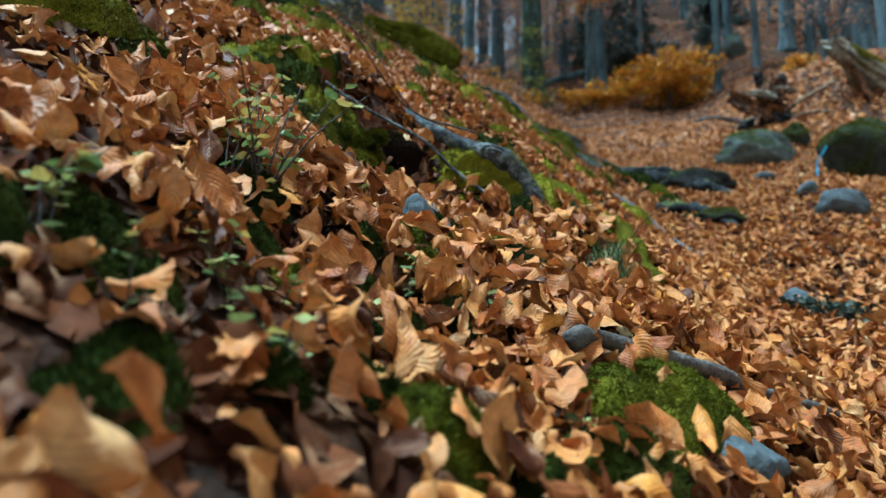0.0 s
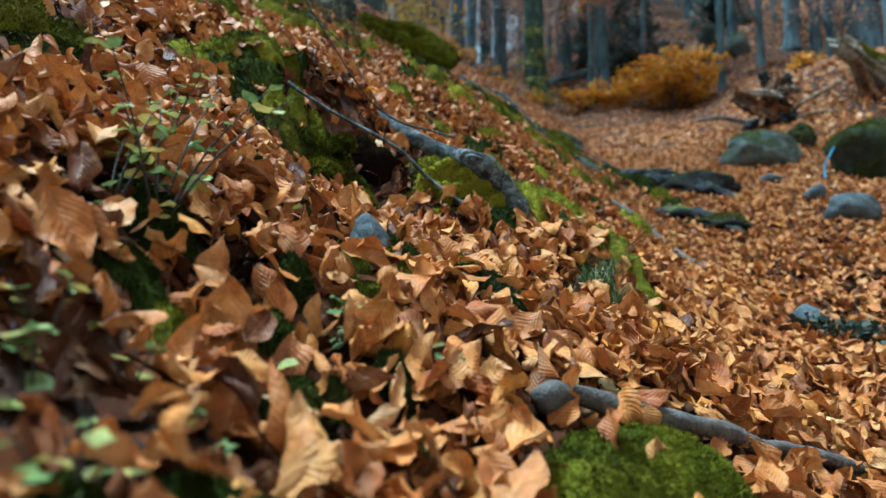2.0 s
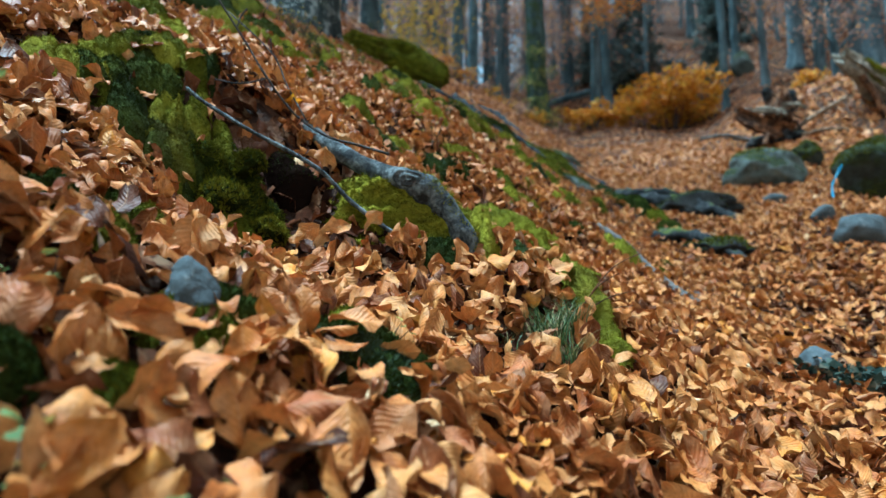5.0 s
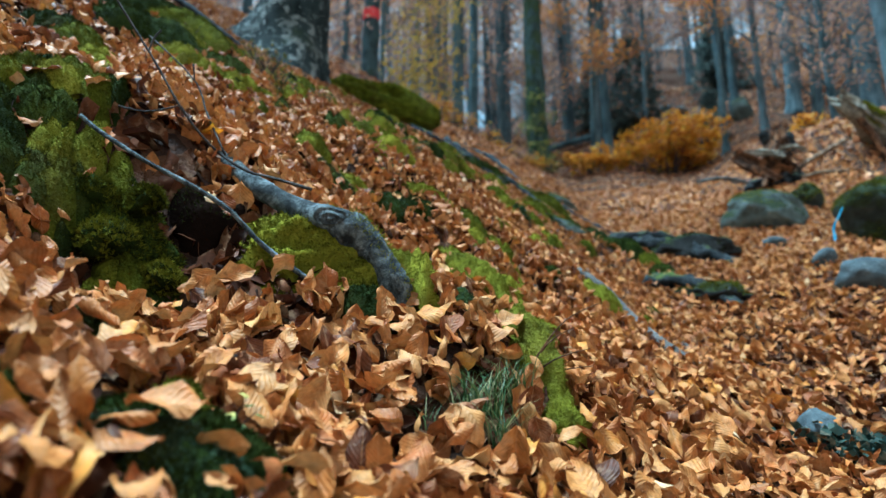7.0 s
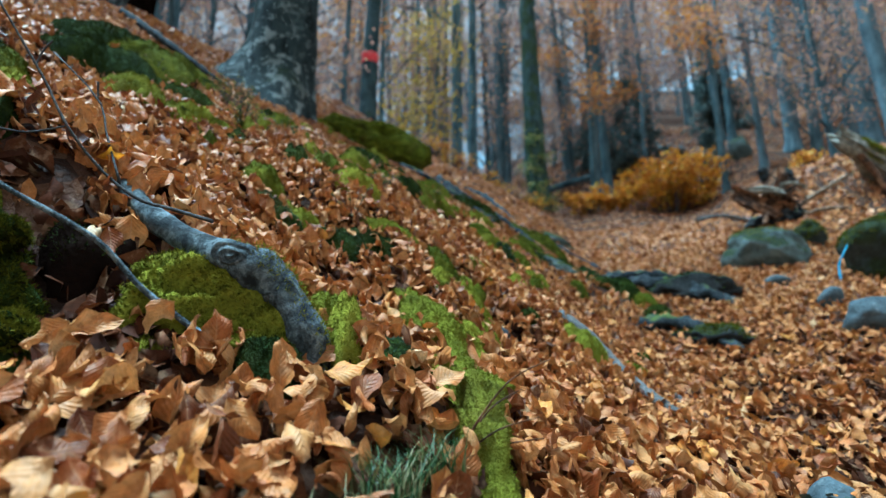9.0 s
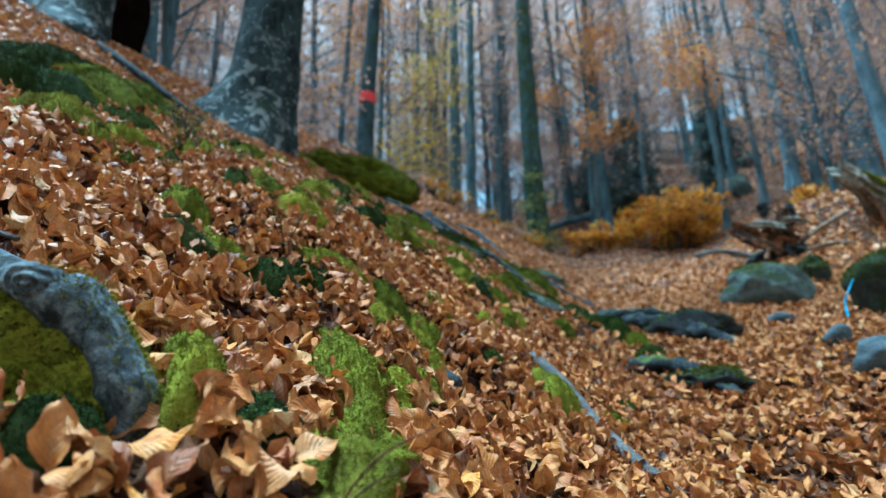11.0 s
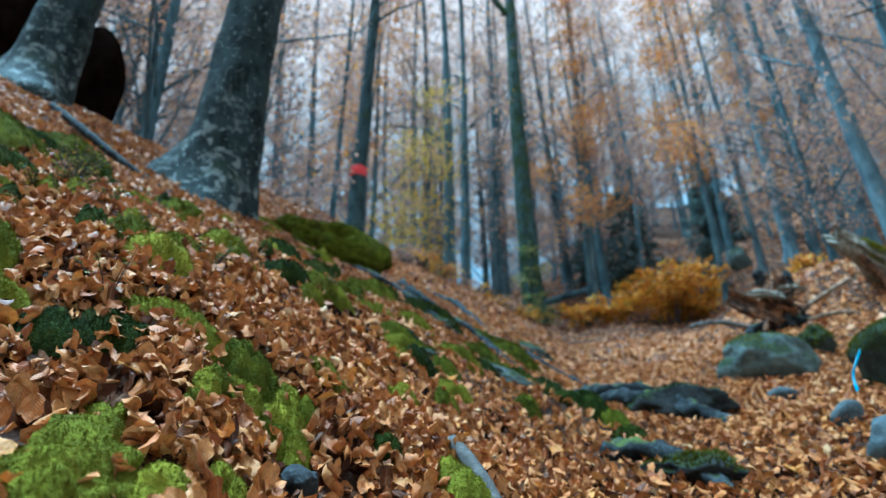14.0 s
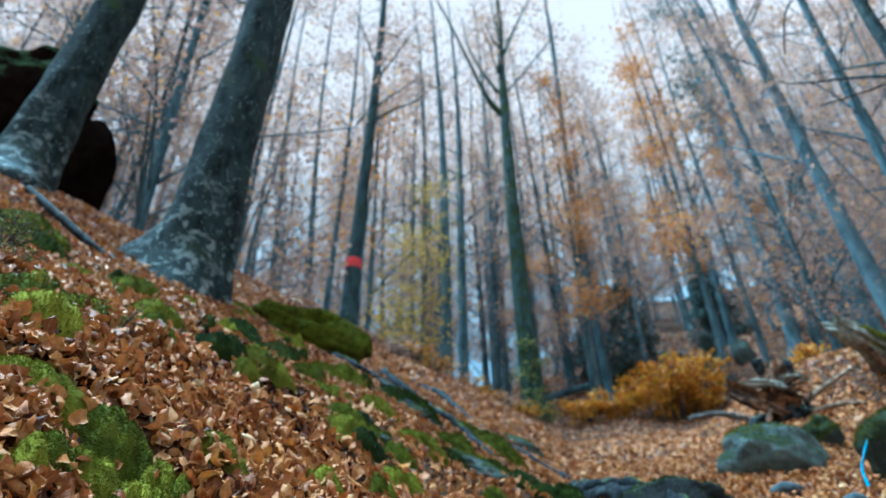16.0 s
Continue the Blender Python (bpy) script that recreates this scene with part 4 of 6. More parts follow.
tw = stick("bare_twig", "dark forked dead twig lying on the bank", [(-0.40, 1.86, 1.33), (-0.37, 1.86, 1.28), (-0.27, 1.88, 1.12), (-0.21, 1.88, 1.02), (-0.15, 1.91, 0.94), (-0.07, 1.90, 0.88), (0.01, 1.88, 0.85), (0.09, 1.86, 0.82)], 0.0022, 0.0035, TWIG, "twig", 6, 30, 0.3)
for pts in ([(-0.29, 1.88, 1.15), (-0.28, 1.88, 1.18), (-0.265, 1.88, 1.20)], [(-0.37, 2.02, 1.27), (-0.24, 2.0, 1.14), (-0.19, 1.97, 1.04), (-0.12, 1.92, 0.92)], [(-0.24, 2.0, 1.14), (-0.245, 2.0, 1.18)], [(-0.21, 1.88, 1.02), (-0.27, 1.86, 1.0), (-0.33, 1.85, 1.01)]):
    v, f = tube([Vector(p) - tw.location for p in spline(pts, 8)], np.linspace(0.0018, 0.0026, 9), 5)
    part("side_twig", quads_mesh("side_twig", v, f, TWIG), tw)
moss(0.31, 1.94, 0.04, 0.09, 0.1, 0.06, MOSS_BRIGHT, "bright moss edging a weathered log", 0.1)
moss(0.26, 2.03, 0.05, 0.07, 0.3, 0.05, MOSS_BRIGHT, "bright moss edging a weathered log", 0.2)
moss(0.22, 1.80, 0.06, 0.05, 0, 0.03, MOSS_DARK, bare=0.3)
def mossy_ridge(label, points, radii, seed, count, bright, low):
    """A buried root or stone edge under a thick lumpy coat of moss."""
    pts = spline(points, 60)
    o = pts[0].copy()
    rad = np.interp(np.linspace(0, 1, 61), np.linspace(0, 1, len(radii)), radii)
    rad = rad * (1 + 0.12 * np.sin(np.linspace(0, 17, 61) + seed) + 0.06 * np.sin(np.linspace(0, 41, 61)))
    v, f = tube([p - o for p in pts], rad, 40, 0.38, seed)
    c = np.array([tuple(p - o) for p in pts for _ in range(40)] + [tuple(pts[0] - o), tuple(pts[-1] - o)])
    out = v - c
    swell = np.array([0.6 - 1.3 * noise.voronoi(Vector(p) * 17)[0][0] + 0.5 * (0.5 - noise.voronoi(Vector(p) * 42)[0][0]) for p in v])
    v = v + out * 0.55 * swell[:, None]
    ob = thing("mossy_ridge", label, "moss", o, "moss ridges", data=quads_mesh("mossy_ridge", v, f, low))
    stone_moss(ob, count, 0.008, bright, -0.1)
    for p in pts[::3]:
        BARE.append((p.x, p.y, 0.7 * float(np.mean(radii)), 0.16))
    return ob


mossy_ridge("long ridge of bright moss over a buried root", [(x, y, gz(x, y) + dz) for x, y, dz in ((0.33, 2.60, -0.02), (0.36, 2.50, 0.0), (0.42, 2.37, 0.02), (0.47, 2.25, 0.02), (0.50, 2.10, 0.02), (0.52, 1.95, 0.02), (0.545, 1.82, 0.01), (0.565, 1.72, -0.03))], (0.035, 0.055, 0.068, 0.062, 0.055, 0.052, 0.046, 0.03), 3, 9000, MOSS_BRIGHT, MOSS_BRIGHT)
mossy_ridge("low bright moss lobe beside a mossy ridge", [(x, y, gz(x, y) + dz) for x, y, dz in ((0.47, 2.50, -0.02), (0.50, 2.42, 0.01), (0.535, 2.33, 0.0), (0.56, 2.24, -0.02))], (0.03, 0.045, 0.045, 0.03), 8, 2500, MOSS_BRIGHT, MOSS_BRIGHT)
moss(0.40, 1.98, 0.06, 0.06, 0, 0.03, MOSS_BLUE, bare=0.25)
grass(0.42, 1.68, 110, 0.13, 3)
grass(0.47, 1.75, 90, 0.12, 4)
grass(0.45, 1.60, 60, 0.12, 5)
grass(0.36, 1.6, 24, 0.10, 8)
moss(0.14, 1.27, 0.09, 0.06, 0.2, 0.025, MOSS_DARK, bare=0.25)
BARE.append((0.43, 1.68, 0.06, 0.25))

stem = stick("dead_stem", "thin reddish dead stems springing from the bank", [(0.50, 1.80, gz(0.5, 1.8)), (0.53, 1.79, gz(0.5, 1.8) + 0.05), (0.58, 1.78, gz(0.5, 1.8) + 0.11), (0.64, 1.78, gz(0.5, 1.8) + 0.14)], 0.0022, 0.001, BROWNWOOD, "plant", 5, 12, 0.2)
for dx, dz, dy in ((0.10, 0.10, 0.01), (0.12, 0.06, -0.03), (0.13, 0.03, 0.02)):
    v, f = tube(spline([(0, 0, 0), (dx * 0.5, dy * 0.5, dz * 0.7), (dx, dy, dz)], 8), np.linspace(0.002, 0.0008, 9), 5)
    part("shoot", quads_mesh("dead_shoot", v, f, BROWNWOOD), stem)

# ---- loose sticks and stones on the lower bank ----
stick("straight_stick", "straight bleached grey stick lying downhill on leaves", on_ground([(0.86, 3.27, 0.05), (0.93, 3.1, 0.06), (1.0, 2.93, 0.05), (1.06, 2.77, 0.05), (1.12, 2.62, 0.035)]), 0.019, 0.015, PALEWOOD, "stick", 12, 40, 0.16)
moss(0.90, 3.02, 0.055, 0.13, 0.35, 0.06, MOSS_BRIGHT, "green moss beside a bleached stick", 0.1)
stick("broken_stick", "short grey broken branch piece lying on leaves", on_ground([(1.16, 2.98, 0.03), (1.2, 2.9, 0.035), (1.24, 2.82, 0.02)]), 0.022, 0.018, PALEWOOD, "stick", 8, 10, 0.3)
rock("black_stone", "small wet black stone between moss and leaves", 0.60, 2.77, 0.048, 0.04, 0.04, STONE_BLACK, 0.3, 0.2, 21, 4, lift=0.02)
BARE.append((0.60, 2.74, 0.075, 0.05))
# a row of small round cushions, one against the next
for k, (x, y, s) in enumerate(((0.435, 2.695, 0.034), (0.43, 2.75, 0.03), (0.455, 2.80, 0.036), (0.46, 2.855, 0.042), (0.495, 2.845, 0.03), (0.50, 2.905, 0.038), (0.50, 2.96, 0.036), (0.525, 2.87, 0.03), (0.53, 2.92, 0.034), (0.56, 2.88, 0.036), (0.545, 2.975, 0.026), (0.575, 2.83, 0.03), (0.565, 2.53, 0.035), (0.44, 2.64, 0.026))):
    moss(x, y, s * 1.1, s, 0.4 * k, s * 0.95, (MOSS_BRIGHT, MOSS, MOSS_BRIGHT)[k % 3], "small round moss cushion in a row of cushions", 0.07, 0.008, 0.9)
moss(0.262, 2.855, 0.12, 0.045, 0.58, 0.03, MOSS_BRIGHT, "flat bright moss cushion", 0.1, 0.008, 0.9)
moss(0.705, 3.44, 0.055, 0.04, -0.3, 0.04, MOSS_BRIGHT, bare=0.2)
for x, y, rx, ry, mt in ((0.63, 4.12, 0.14, 0.045, MOSS_BRIGHT), (0.58, 4.24, 0.12, 0.05, MOSS), (0.37, 4.62, 0.15, 0.06, MOSS_BRIGHT), (0.69, 4.10, 0.08, 0.05, MOSS_BLUE), (0.19, 3.78, 0.10, 0.06, MOSS_DARK), (0.32, 3.9, 0.11, 0.06, MOSS), (-0.05, 3.71, 0.12, 0.05, MOSS), (-0.08, 5.22, 0.16, 0.12, MOSS_DARK), (-0.8, 4.65, 0.18, 0.06, MOSS)):
    moss(x, y, rx, ry, 0.6, 0.05, mt, "mossy ridge of a buried root on the bank", 0.12, 0.011, 0.6)
moss(0.015, 2.64, 0.06, 0.05, 0, 0.045, MOSS_BRIGHT, bare=0.06, size=0.010)
moss(0.125, 2.655, 0.085, 0.05, -0.2, 0.035, MOSS_BLUE, bare=0.15)
moss(-0.16, 2.76, 0.085, 0.07, 0, 0.06, MOSS, "rounded moss cushion on the bank", 0.05, 0.010)
moss(-0.05, 2.57, 0.09, 0.05, 0, 0.03, MOSS_BLUE, bare=0.3)
moss(-0.02, 3.05, 0.07, 0.06, 0, 0.05, MOSS, bare=0.15)
moss(0.14, 3.42, 0.08, 0.06, 0, 0.05, MOSS, bare=0.1)
moss(-0.62, 2.22, 0.16, 0.06, -0.9, 0.06, MOSS_BRIGHT, "bright moss band on the upper bank", 0.15)
for x, y, rx, ry, h, mt in ((-1.06, 3.17, 0.24, 0.13, 0.08, MOSS_DARK), (-1.00, 3.50, 0.26, 0.13, 0.08, MOSS), (-1.25, 3.50, 0.24, 0.15, 0.09, MOSS_DARK), (-1.45, 4.10, 0.30, 0.16, 0.09, MOSS_DARK), (-0.95, 3.25, 0.16, 0.06, 0.07, MOSS), (-0.72, 3.30, 0.16, 0.07, 0.06, MOSS_DARK), (-1.50, 4.55, 0.26, 0.12, 0.09, MOSS), (-1.25, 4.30, 0.22, 0.08, 0.07, MOSS_DARK),
                             (-0.53, 2.63, 0.11, 0.05, 0.05, MOSS_BRIGHT), (-0.42, 2.70, 0.07, 0.035, 0.04, MOSS_BRIGHT), (-0.55, 3.03, 0.10, 0.045, 0.05, MOSS_BRIGHT), (-0.46, 3.07, 0.07, 0.035, 0.04, MOSS), (-0.80, 3.04, 0.14, 0.06, 0.06, MOSS_BRIGHT), (-0.92, 2.45, 0.12, 0.07, 0.05, MOSS_DARK), (-0.78, 2.36, 0.10, 0.06, 0.05, MOSS)):
    moss(x, y, rx, ry, 0.5, h, mt, "thick moss on the upper bank between leaves", 0.24 if mt == MOSS_DARK else 0.13, 0.012, 0.8)
moss(-0.78, 4.64, 0.1, 0.25, 0.4, 0.05, MOSS, bare=0.15)
moss(-0.25, 5.0, 0.14, 0.2, 0.3, 0.08, MOSS_DARK, "dark moss hummock on the bank", 0.22, 0.012)
moss(0.19, 4.95, 0.09, 0.2, 0.2, 0.07, MOSS, "mossy hump where a root lies buried", 0.25, 0.012)
moss(0.60, 4.40, 0.07, 0.13, 0.1, 0.05, MOSS_BLUE, "grey-green moss sloping to the leaves", 0.2, 0.012)
moss(0.95, 5.6, 0.12, 0.2, -0.4, 0.06, MOSS, bare=0.35, size=0.012)
moss(1.2, 5.4, 0.22, 0.09, 0.7, 0.06, MOSS_DARK, bare=0.35, size=0.012)
moss(1.5, 5.05, 0.16, 0.09, -0.8, 0.06, MOSS_DARK, "moss strip over a buried root by the path", 0.3, 0.012)
moss(1.34, 5.22, 0.12, 0.06, -0.6, 0.06, MOSS_BLUE, "moss strip over a buried root by the path", 0.3, 0.012)
moss(1.62, 4.92, 0.10, 0.05, -0.7, 0.05, MOSS, "moss strip over a buried root by the path", 0.25, 0.012)
moss(1.64, 4.72, 0.08, 0.10, -0.6, 0.05, MOSS_DARK, bare=0.3, size=0.012)
moss(0.2, 5.8, 0.13, 0.2, 0.5, 0.07, MOSS, bare=0.3, size=0.012)
moss(0.55, 6.6, 0.3, 0.22, -0.3, 0.08, MOSS_DARK, bare=0.2, size=0.02)
moss(1.15, 7.1, 0.4, 0.18, -0.4, 0.08, MOSS, bare=0.2, size=0.02)

# ---- roots crossing the bank towards the path ----
for i, (pts, ra, rb) in enumerate((
        ([(1.72, 6.6, 0.02), (1.9, 6.25, 0.12), (2.1, 6.05, 0.13), (2.35, 6.0, 0.1), (2.6, 6.02, 0.02)], 0.075, 0.03),
        ([(1.85, 6.2, 0.05), (2.05, 5.75, 0.1), (2.2, 5.35, 0.08), (2.25, 5.0, 0.0)], 0.08, 0.03),
        ([(1.5, 4.5, 0.02), (1.65, 4.3, 0.06), (1.75, 4.0, 0.05), (1.8, 3.75, -0.01)], 0.05, 0.02),
        ([(0.1, 7.9, 0.03), (0.35, 7.55, 0.06), (0.6, 7.35, 0.04), (0.9, 7.05, 0.06), (1.05, 6.8, 0.04), (1.4, 6.5, -0.02)], 0.05, 0.025),
        ([(-0.4, 7.3, 0.02), (-0.1, 7.05, 0.06), (0.2, 6.95, 0.05), (0.45, 6.5, 0.06), (0.9, 6.2, 0.0)], 0.045, 0.025),
        ([(0.3, 8.8, 0.0), (0.7, 8.5, 0.04), (1.0, 8.1, 0.0), (1.5, 7.75, 0.03), (2.0, 7.3, -0.02)], 0.05, 0.025),
        ([(-2.6, 5.6, 0.05), (-2.1, 5.35, 0.09), (-1.7, 5.25, 0.08), (-1.35, 5.3, 0.0)], 0.035, 0.03))):
    stick("tree_root", "dark exposed tree root crossing the leafy bank" if i != 6 else "long dark branch lying on the upper bank", on_ground(pts), ra, rb, ROOTWOOD, "root" if i != 6 else "branch", 11, 34, 0.9 if i != 6 else 0.3, group="bank roots" if i != 6 else "")
for x, y, a, b, c, t, sd in ((1.02, 5.25, 0.34, 0.14, 0.07, -0.7, 94), (0.62, 4.42, 0.16, 0.08, 0.05, -0.8, 95), (1.45, 8.45, 0.42, 0.18, 0.08, -0.5, 96), (0.50, 6.45, 0.34, 0.12, 0.06, -0.75, 97), (0.95, 7.65, 0.34, 0.12, 0.06, -0.7, 98)):
    flat = rock("flat_stone", "bluish grey mossy flat stone showing through the leaves", x, y, a, b, c, STONE_MOSSY, t, 0.58, sd, 4, 0.5, "bank stones", lumps=0.16, slope=24)
    stone_moss(flat, 1600, 0.014, MOSS, 0.7)
    BARE.append((x, y, 0.6 * a, 0.45))
lg = rock("root_ledge", "dark earthy ledge under exposed roots beside the path", 2.12, 5.72, 0.42, 0.24, 0.17, EARTH, -0.5, 0.42, 91, 5, 0.6, lumps=0.16)
stone_moss(lg, 2500, 0.025, MOSS_DARK, 0.5)
rock("root_ledge", "dark earthy ledge under exposed roots beside the path", 1.72, 4.15, 0.24, 0.13, 0.09, EARTH, -1.0, 0.42, 92, 5, 0.6, lumps=0.16)
lg2 = bpy.data.objects["root_ledge.001"]
stone_moss(lg2, 1800, 0.022, MOSS, 0.35)
tail = thing("dark_clump", "dark green plant clump round a small grey stone", "plant", (1.28, 2.3, gz(1.28, 2.3)))
v, f, uv = leaf_cloud([(0, 0, 0.04), (0.08, 0.02, 0.03), (-0.09, 0.03, 0.03), (0.14, -0.03, 0.03), (-0.14, 0.05, 0.02), (0.05, -0.06, 0.02)], 0.032, 620, 0.036, np.random.default_rng(5))
part("foliage", mesh_of("clump_foliage", v, f, NEEDLE, uv), tail, kind="stuff")
rock("small_stone", "small pale grey stone among dark leaves", 1.30, 2.36, 0.065, 0.05, 0.07, STONE, 0, 0.25, 31, 3)

# ---- the hollow with the path ----
ra = rock("mossy_boulder", "low grey boulder with a green moss patch on the leafy path", 3.56, 7.45, 0.53, 0.39, 0.37, STONE_MOSSY, 0.2, 0.46, 47, 5, 0.25)
stone_moss(ra, 1800, 0.02, MOSS, 0.6)
stone_moss(ra, 1200, 0.022, MOSS_BRIGHT, 0.95)
rb_ = rock("mossy_boulder", "big rounded boulder covered with green moss", 4.31, 6.58, 0.46, 0.5, 0.44, STONE_GREEN, 0.3, 0.4, 43, 4, 0.25, z=1.79)
stone_moss(rb_, 9000, 0.03, MOSS, 0.0)
rock("grey_stone", "smooth pale grey stone lying in leaves", 2.62, 4.25, 0.21, 0.15, 0.14, STONE, 0.2, 0.36, 47, 4, 0.25)
rock("grey_stone", "small grey stone lying in leaves", 2.80, 4.95, 0.10, 0.09, 0.10, STONE, 0.5, 0.33, 53, 3, 0.3)
rock("grey_stone", "small grey stone lying in leaves", 2.35, 5.4, 0.09, 0.06, 0.05, STONE, 0.1, 0.3, 54, 3, 0.3)
rock("grey_stone", "flat grey stone by a root", 3.1, 6.2, 0.12, 0.1, 0.07, STONE, 0.1, 0.3, 58, 3, 0.3)
gstone = rock("mossy_stone", "small mossy stone near the boulder", 4.36, 8.0, 0.2, 0.2, 0.2, STONE_GREEN, 0.1, 0.35, 59, 4, 0.4)
stone_moss(gstone, 2500, 0.03, MOSS, -0.2)
stick("blue_tape", "strip of blue plastic tape hanging off a boulder onto leaves", [(3.89, 6.48, 1.93), (3.79, 6.42, 1.81), (3.74, 6.41, 1.72), (3.70, 6.35, 1.62), (3.62, 6.18, 1.49)], 0.008, 0.012, BLUE, "tape", 6, 18, 0.4)

# ---- the uprooted stump and the mossy log ----
sx, sy = 4.55, 9.25
stump_size = 1.12
stump = thing("uprooted_stump", "uprooted brown stump with broken roots and soil", "stump", (sx, sy, gz(sx, sy)))
r_ = np.random.default_rng(77)
def chunk(name, where, sx, sy, sz, seed, rough, mat, label=""):
    c = rock(name, label or "x", 0, 0, sx, sy, sz, mat, 0, 0.5, seed, 4, rough)
    c.parent, c.matrix_world = stump, pose(*where)
    for key in ("category", "label"):
        if key in c:
            del c[key]
    return c


def splintered(points, r0, r1, seed, jag0, jag1, sides=18, steps=14, ridge=0.28, flat=1.0):
    """A broken piece of wood: long ridges, and splinters standing out at both ends."""
    q = np.random.default_rng(seed)
    rid = 1 + ridge * q.normal(0, 1, sides)
    pts = spline(points, steps)
    v, f = tube(pts, np.linspace(r0, r1, steps + 1), sides, 0.5, seed, flare=lambda i, a: float(rid[int(round(a / 6.28318 * sides)) % sides]) * (flat + (1 - flat) * abs(math.cos(a))))
    a0, a1 = np.array(pts[0] - pts[1]), np.array(pts[-1] - pts[-2])
    a0, a1 = a0 / np.linalg.norm(a0), a1 / np.linalg.norm(a1)
    for k in range(sides):
        s0, s1 = q.random() ** 2, q.random() ** 2
        v[k] += a0 * jag0 * s0
        v[sides + k] += a0 * jag0 * s0 * 0.4
        v[steps * sides + k] += a1 * jag1 * s1
        v[(steps - 1) * sides + k] += a1 * jag1 * s1 * 0.4
    v[-2] -= a0 * jag0 * 0.3
    v[-1] -= a1 * jag1 * 0.3
    return v, f


chunk("root_plate", (0.26, 0.02, 0.12), 0.26, 0.26, 0.18, 61, 1.0, ROOTWOOD)
chunk("soil_clod", (0.02, 0.05, 0.02), 0.30, 0.26, 0.15, 63, 0.9, ROOTWOOD)
# the two dark lumps stand in for shaded holes; the brown ones are knobs
chunk("root_knob", (0.05, 0.04, 0.70), 0.08, 0.08, 0.10, 64, 1.0, ROOTWOOD)
chunk("root_knob", (0.34, 0.04, 0.66), 0.09, 0.08, 0.11, 65, 1.0, ROOTWOOD)
chunk("root_knob", (0.18, 0.10, 0.36), 0.20, 0.16, 0.22, 62, 1.0, BROWNWOOD)
chunk("root_knob", (0.19, 0.06, 0.63), 0.16, 0.10, 0.11, 66, 1.0, BROWNWOOD)
for i, (pts, q0, q1, j0, j1, mt, fl) in enumerate((
        (((-0.40, -0.08, 0.40), (-0.22, -0.12, 0.30), (-0.02, -0.12, 0.20), (0.2, -0.1, 0.14)), 0.085, 0.11, 0.16, 0.1, BROWNWOOD, 0.7),
        (((-0.34, -0.16, 0.30), (-0.2, -0.2, 0.19), (0.0, -0.2, 0.10)), 0.05, 0.07, 0.14, 0.1, BROWNWOOD, 0.6),
        (((-0.30, -0.12, 0.43), (-0.1, -0.13, 0.43), (0.14, -0.1, 0.41)), 0.055, 0.07, 0.16, 0.08, SPLINTER, 0.35),
        (((0.02, -0.02, 0.34), (0.12, 0.0, 0.52), (0.16, 0.02, 0.68)), 0.10, 0.09, 0.05, 0.14, BROWNWOOD, 0.7),
        (((0.24, -0.02, 0.34), (0.27, 0.0, 0.5), (0.26, 0.02, 0.72)), 0.08, 0.06, 0.05, 0.14, BROWNWOOD, 0.7),
        (((0.16, -0.06, 0.5), (0.30, -0.08, 0.52), (0.42, -0.06, 0.50)), 0.04, 0.03, 0.06, 0.1, SPLINTER, 0.6),
        (((-0.08, -0.2, 0.12), (-0.15, -0.28, 0.03), (-0.2, -0.33, -0.06)), 0.03, 0.02, 0.03, 0.02, BROWNWOOD, 1.0),
        (((-0.4, -0.3, 0.0), (-0.75, -0.4, 0.03), (-1.05, -0.55, -0.06)), 0.028, 0.018, 0.06, 0.02, PALEWOOD, 1.0))):
    v, f = splintered(pts, q0, q1, 40 + i, j0, j1, flat=fl)
    part("broken_root", quads_mesh("broken_root", v, f, mt, False), stump)
for i in range(15):
    a, e = r_.uniform(0, 6.28), r_.uniform(-0.3, 1.0)
    o = Vector((r_.uniform(0.0, 0.4), r_.uniform(-0.1, 0.1), r_.uniform(0.08, 0.6)))
    dv = Vector((math.cos(a), -abs(math.sin(a)) * 0.8, e)).normalized() * float(r_.uniform(0.14, 0.26))
    v, f = tube(spline([o, o + dv * 0.5 + Vector(r_.normal(0, 0.035, 3)), o + dv + Vector(r_.normal(0, 0.05, 3))], 6), np.linspace(r_.uniform(0.012, 0.026), 0.005, 7), 5, 0.4, i)
    part("rootlet", quads_mesh("rootlet", v, f, ROOTWOOD if i % 3 else BROWNWOOD, False), stump)
stump.scale = (stump_size, stump_size, stump_size)
stick("fallen_pole", "thin pale dead pole leaning against the stump", [(4.90, 9.2, 3.12), (5.2, 9.3, 3.33), (5.78, 9.42, 3.66)], 0.032, 0.03, POLEWOOD, "pole", 8, 12, 0.2)
stick("fallen_pole", "thin pale dead pole lying on leaves", on_ground([(4.95, 9.1, 0.06), (5.25, 9.12, 0.06), (5.6, 9.12, 0.05)]), 0.032, 0.025, POLEWOOD, "pole", 8, 12, 0.2)
mpts = [(5.92, 9.60, 4.34), (6.32, 9.73, 4.10), (6.72, 9.87, 3.88), (7.46, 10.16, 3.62)]
mlog = thing("mossy_log", "thick broken log with bright moss and a pale splintered end", "log", mpts[0])
v, f = splintered([Vector(p) - mlog.location for p in mpts], 0.125, 0.29, 91, 0.2, 0.1, 26, 36, 0.12)
part("stem", quads_mesh("log_stem", v, f, SPLINTER, False), mlog)
r5 = np.random.default_rng(8)
mline = spline([Vector(p) - mlog.location for p in mpts], 40)


